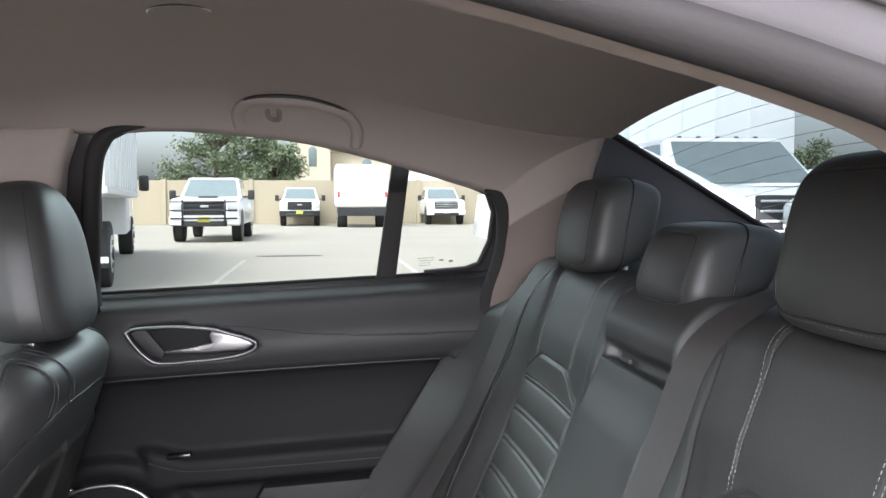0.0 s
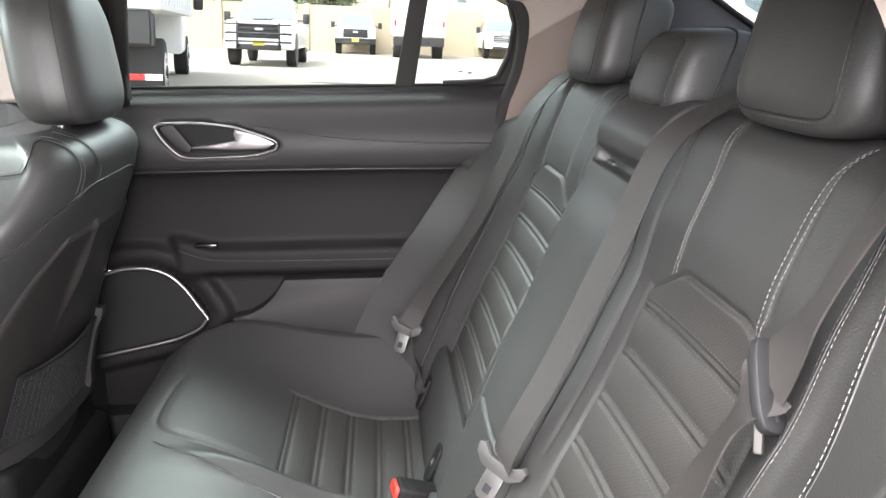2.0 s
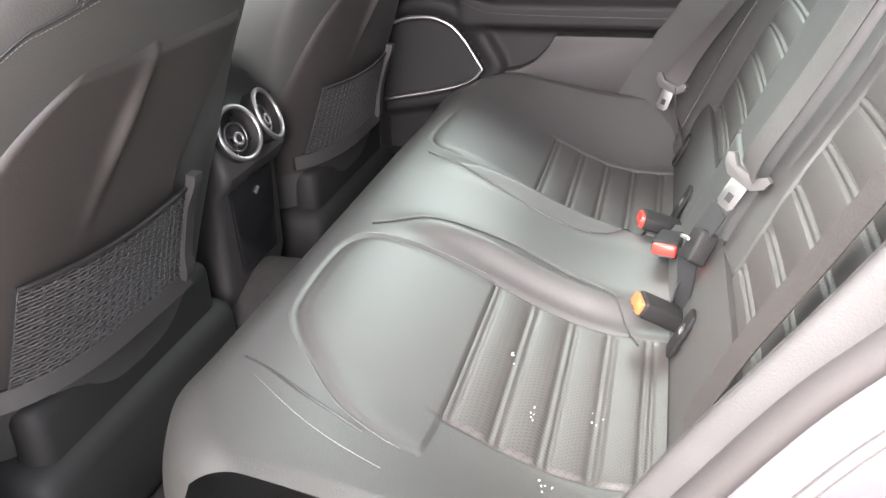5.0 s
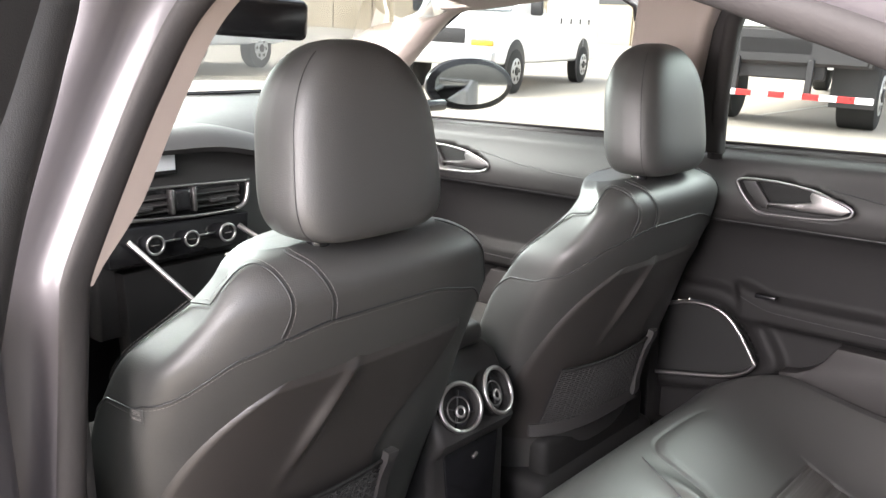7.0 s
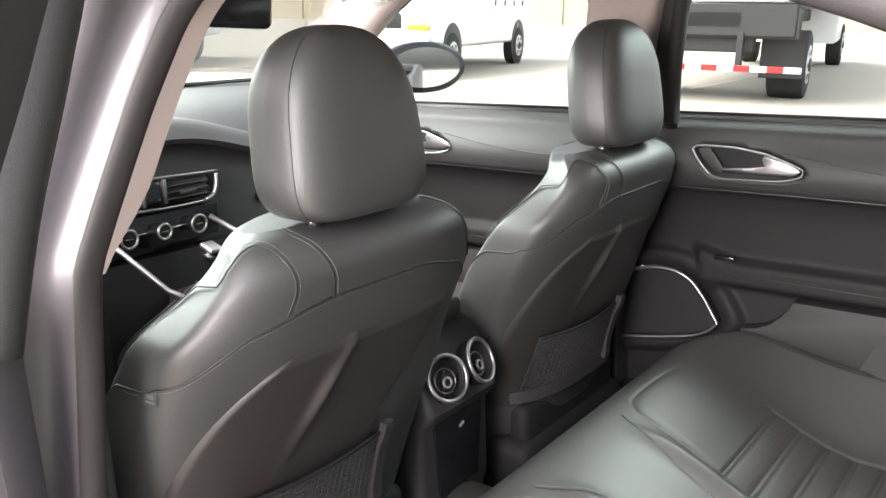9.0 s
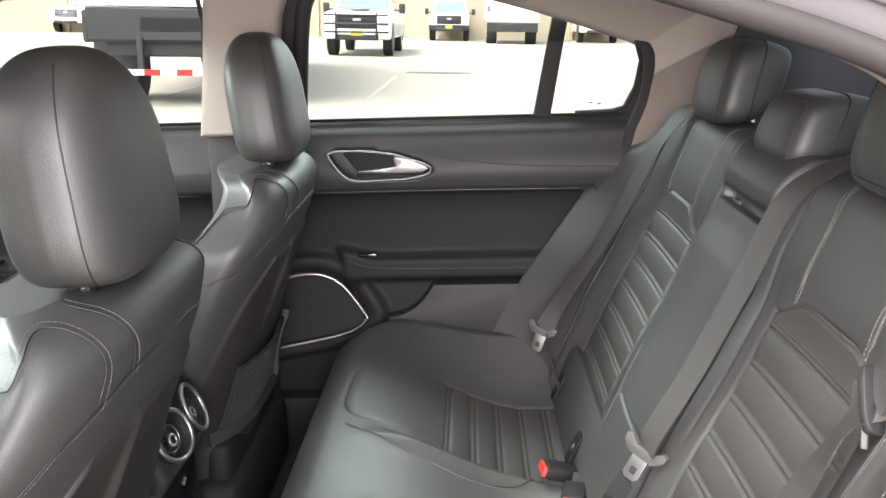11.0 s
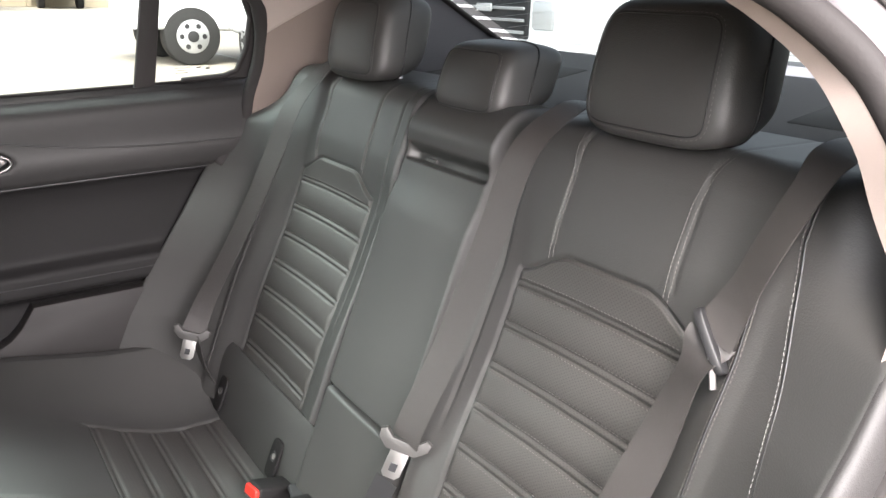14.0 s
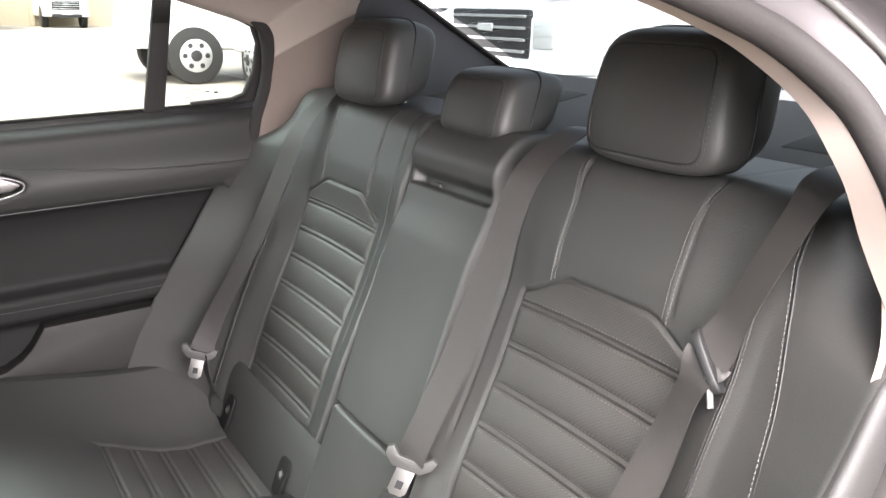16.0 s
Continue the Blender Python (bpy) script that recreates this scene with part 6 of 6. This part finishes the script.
def service_truck(x, y, heading, label):
    """A truck seen from behind: high white body over a black underframe."""
    t = box_truck(x, y, heading, label, 8.0, 3.5, True, 1.28)
    L = -8.0
    part("underframe", rbox(0.30, 2.2, 0.42, 0.02, 1, (L + 0.15, 0, 1.06)), vehicle_black, t, "black steel underframe")
    part("lift_gate", rbox(0.16, 1.5, 0.30, 0.02, 1, (L + 0.2, 0.15, 0.80)), vehicle_black, t)
    n = 12
    for k in range(n):
        part("reflector_strip", rbox(0.05, 2.44 / n, 0.075, 0.004, 1, (L - 0.06, -1.22 + 2.44 / n * (k + 0.5), 0.46)), red_lens if k % 2 else white_panel, t, "red and white reflective strip")
        if k % 3 == 0:
            part("body_reflector", rbox(0.012, 0.18, 0.04, 0.002, 1, (L - 0.035, -1.1 + 2.2 / n * (k + 0.5), 1.42)), red_lens, t)
    for s in (-1, 1):
        part("mudflap", rbox(0.02, 0.55, 0.62, 0.005, 1, (L + 0.6, s * 0.90, 0.62)), vehicle_black, t, "black rubber mudflap")
        part("step_bracket", rbox(0.08, 0.08, 0.46, 0.01, 1, (L + 0.0, s * 0.45, 0.68)), vehicle_black, t)
    part("warning_label", rbox(0.01, 0.22, 0.12, 0.002, 1, (L - 0.035, 0.25, 1.75)), amber, t, "plain yellow label")
    return t


pickup(27.35, 3.63, 180, "white heavy pickup with black bull bar and mirrors", guard=True)
pickup(44.8, 1.30, 180, "white chassis cab pickup with a black front by the wall", bed=False, dark=True)
box_truck(44.0, -1.68, 0, "white box truck parked with its rear to the lot", 5.5, 2.95, False, 1.0)
box_truck(50.0, -5.5, 0, "white cargo box behind a parked pickup", 2.5, 2.85, False, 1.0)
pickup(45.5, -6.25, 180, "white pickup with a cargo box parked by the wall")
service_truck(17.75, 5.35, 9, "white service truck with black underframe seen from behind")
van(12.47, 10.42, 196, "white utility van with amber marker lights")
pickup(8.2, 15.6, 200, "white pickup parked ahead of the car")
pickup(9.66, -4.75, 177, "white heavy pickup with small roof marker lamps")
box_truck(13.4, -4.7, 90, "white box truck parked behind the pickup", 2.9, 3.4, True, 1.0)
pickup(5.55, -6.95, 90, "white pickup parked side-on behind the car", plate=False, arches=False)
pickup(19, -12.6, 175, "white pickup parked behind the heavy pickup")
pickup(48, 22, 180, "white pickup parked far along the wall")
for k in range(4):
    st = part("parking_line", rbox(5.0, 0.09, 0.004, 0, 1, (14.0, -3.2 + 3.1 * k * 1.0 - 1.2, 0.003)), faded_line)
    tagged(st, "faded white painted parking bay line", "parking line", "parking lines", kind="structure")
# flat black oval just above the concrete
m = part("lot_oval", disc(0.45, 0.003, (17.8, 0.95, 0.003), "z", 20, 0), vehicle_black)
m.scale = (0.5, 1.6, 1)
m.location = (17.8 * 0.5, -0.95 * 0.6, 0.0)
tagged(m, "dark flat oval on the concrete", "ground mark", kind="structure")


# ---- tree and house behind the wall ----
def tree(x, y, h, spread, label, seed):
    rng = random.Random(seed)
    t = thing("oak_tree", label, "tree", "trees behind the wall", at=(x, y, 0))
    part("trunk", tube(lerp_curve([(0, 0, 0), (0.1, 0.05, h * 0.2), (0.0, 0.15, h * 0.45), (0.1, 0.1, h * 0.8)], 16), lambda u: 0.26 * (1 - 0.75 * u), 10), bark, t)
    limbs, ends = [], []
    for k in range(26):
        a, z0 = rng.uniform(0, 2 * math.pi), h * rng.uniform(0.18, 0.7)
        r = spread * rng.uniform(0.5, 1.0) * (1.15 - 0.75 * (z0 / h))
        e = Vector((math.cos(a) * r, math.sin(a) * r, z0 + h * rng.uniform(0.06, 0.28)))
        limbs.append(tube(lerp_curve([(0, 0.1, z0), e * 0.5 + Vector((0, 0, z0 * 0.45)), e], 8), lambda u: 0.09 * (1 - 0.8 * u), 6))
        ends += [e.lerp(Vector((0, 0, z0)), f) for f in (0.0, 0.18, 0.36, 0.55)]
    part("limbs", join(*limbs), bark, t)
    verts, faces = [], []
    for e in ends:
        n = rng.randint(95, 170)
        rad = spread * rng.uniform(0.14, 0.27)
        for _ in range(n):
            d = Vector((rng.gauss(0, 1), rng.gauss(0, 1), rng.gauss(0, 0.75)))
            c = e + d.normalized() * rad * rng.uniform(0.2, 1.0) ** 0.6
            a, b = Vector((rng.uniform(-1, 1), rng.uniform(-1, 1), rng.uniform(-1, 1))).normalized(), Vector((rng.uniform(-1, 1), rng.uniform(-1, 1), rng.uniform(-0.6, 0.6))).normalized()
            sz = rng.uniform(0.06, 0.13)
            i = len(verts)
            verts += [c - a * sz, c + b * sz * 0.6, c + a * sz, c - b * sz * 0.6]
            faces.append((i, i + 1, i + 2, i + 3))
    tagged(part("crown", from_faces(verts, faces, False), leaf, t, "loose olive green leaves"), kind="stuff")


tree(52, 6.4, 7.0, 3.3, "broad green oak behind the boundary wall", 3)
tree(53.5, 3.0, 6.5, 3.0, "green oak behind the boundary wall", 8)
tree(44, -27.5, 4.6, 3.2, "tall green tree behind the boundary wall", 12)

house = thing("house", "beige stucco house with arched window and grey roof", "house", at=(64, -2.8, 0))
part("wall", rbox(8, 12.0, 5.2, 0.02, 1, (4, -2.5, 2.6)), stucco, house)
part("tower", rbox(3.5, 2.6, 6.4, 0.02, 1, (0.2, 3.6, 3.2)), stucco, house)
part("tower_roof", frustum(-1.8, 2.4, 1.6, 6.4, -0.2, 0.6, 0.3, 7.6), roof_tile, house).location = (0, 3.6, 0)
part("roof", frustum(-0.6, 8.8, 6.6, 5.2, 3.0, 5.0, 3.5, 7.4), roof_tile, house, "grey shingle roof").location = (0, -2.5, 0)
part("cornice", rbox(0.3, 12.2, 0.25, 0.05, 1, (-0.05, -2.5, 5.1)), stucco, house)
for y, z, w, h2 in ((3.6, 4.6, 0.6, 1.5), (-0.5, 4.0, 0.7, 1.1), (-3.2, 4.0, 0.7, 1.1)):
    win = part("window", slab([(y - w / 2, z - h2 / 2), (y + w / 2, z - h2 / 2), (y + w / 2, z + h2 / 2 - w / 2)] + [(y + w / 2 * math.cos(a), z + h2 / 2 - w / 2 + w / 2 * math.sin(a)) for a in span(0.2, math.pi - 0.2, 8)] + [(y - w / 2, z + h2 / 2 - w / 2)], "x", -1.58 if y > 2 else -0.04, -1.54 if y > 2 else 0.0, 0.01), vehicle_glass, house, "arched dark window")

# small printed marks on the quarter glass
marks = thing("glass_mark", "small dark printed marks on the quarter glass", "glass mark", at=(0, 0, 0))
for y, z, w, h2 in ((0.010, 1.052, 0.040, 0.002), (0.010, 1.047, 0.036, 0.002), (0.012, 1.042, 0.024, 0.002), (0.012, 1.037, 0.028, 0.002), (-0.022, 1.046, 0.010, 0.006), (-0.041, 1.043, 0.009, 0.009)):
    part("bar", rbox(0.001, w * 0.9, h2 * 0.4, 0, 1, (glass_x(z) - 0.003, y, z)), grey_plastic, marks)
marks.matrix_basis = TILT
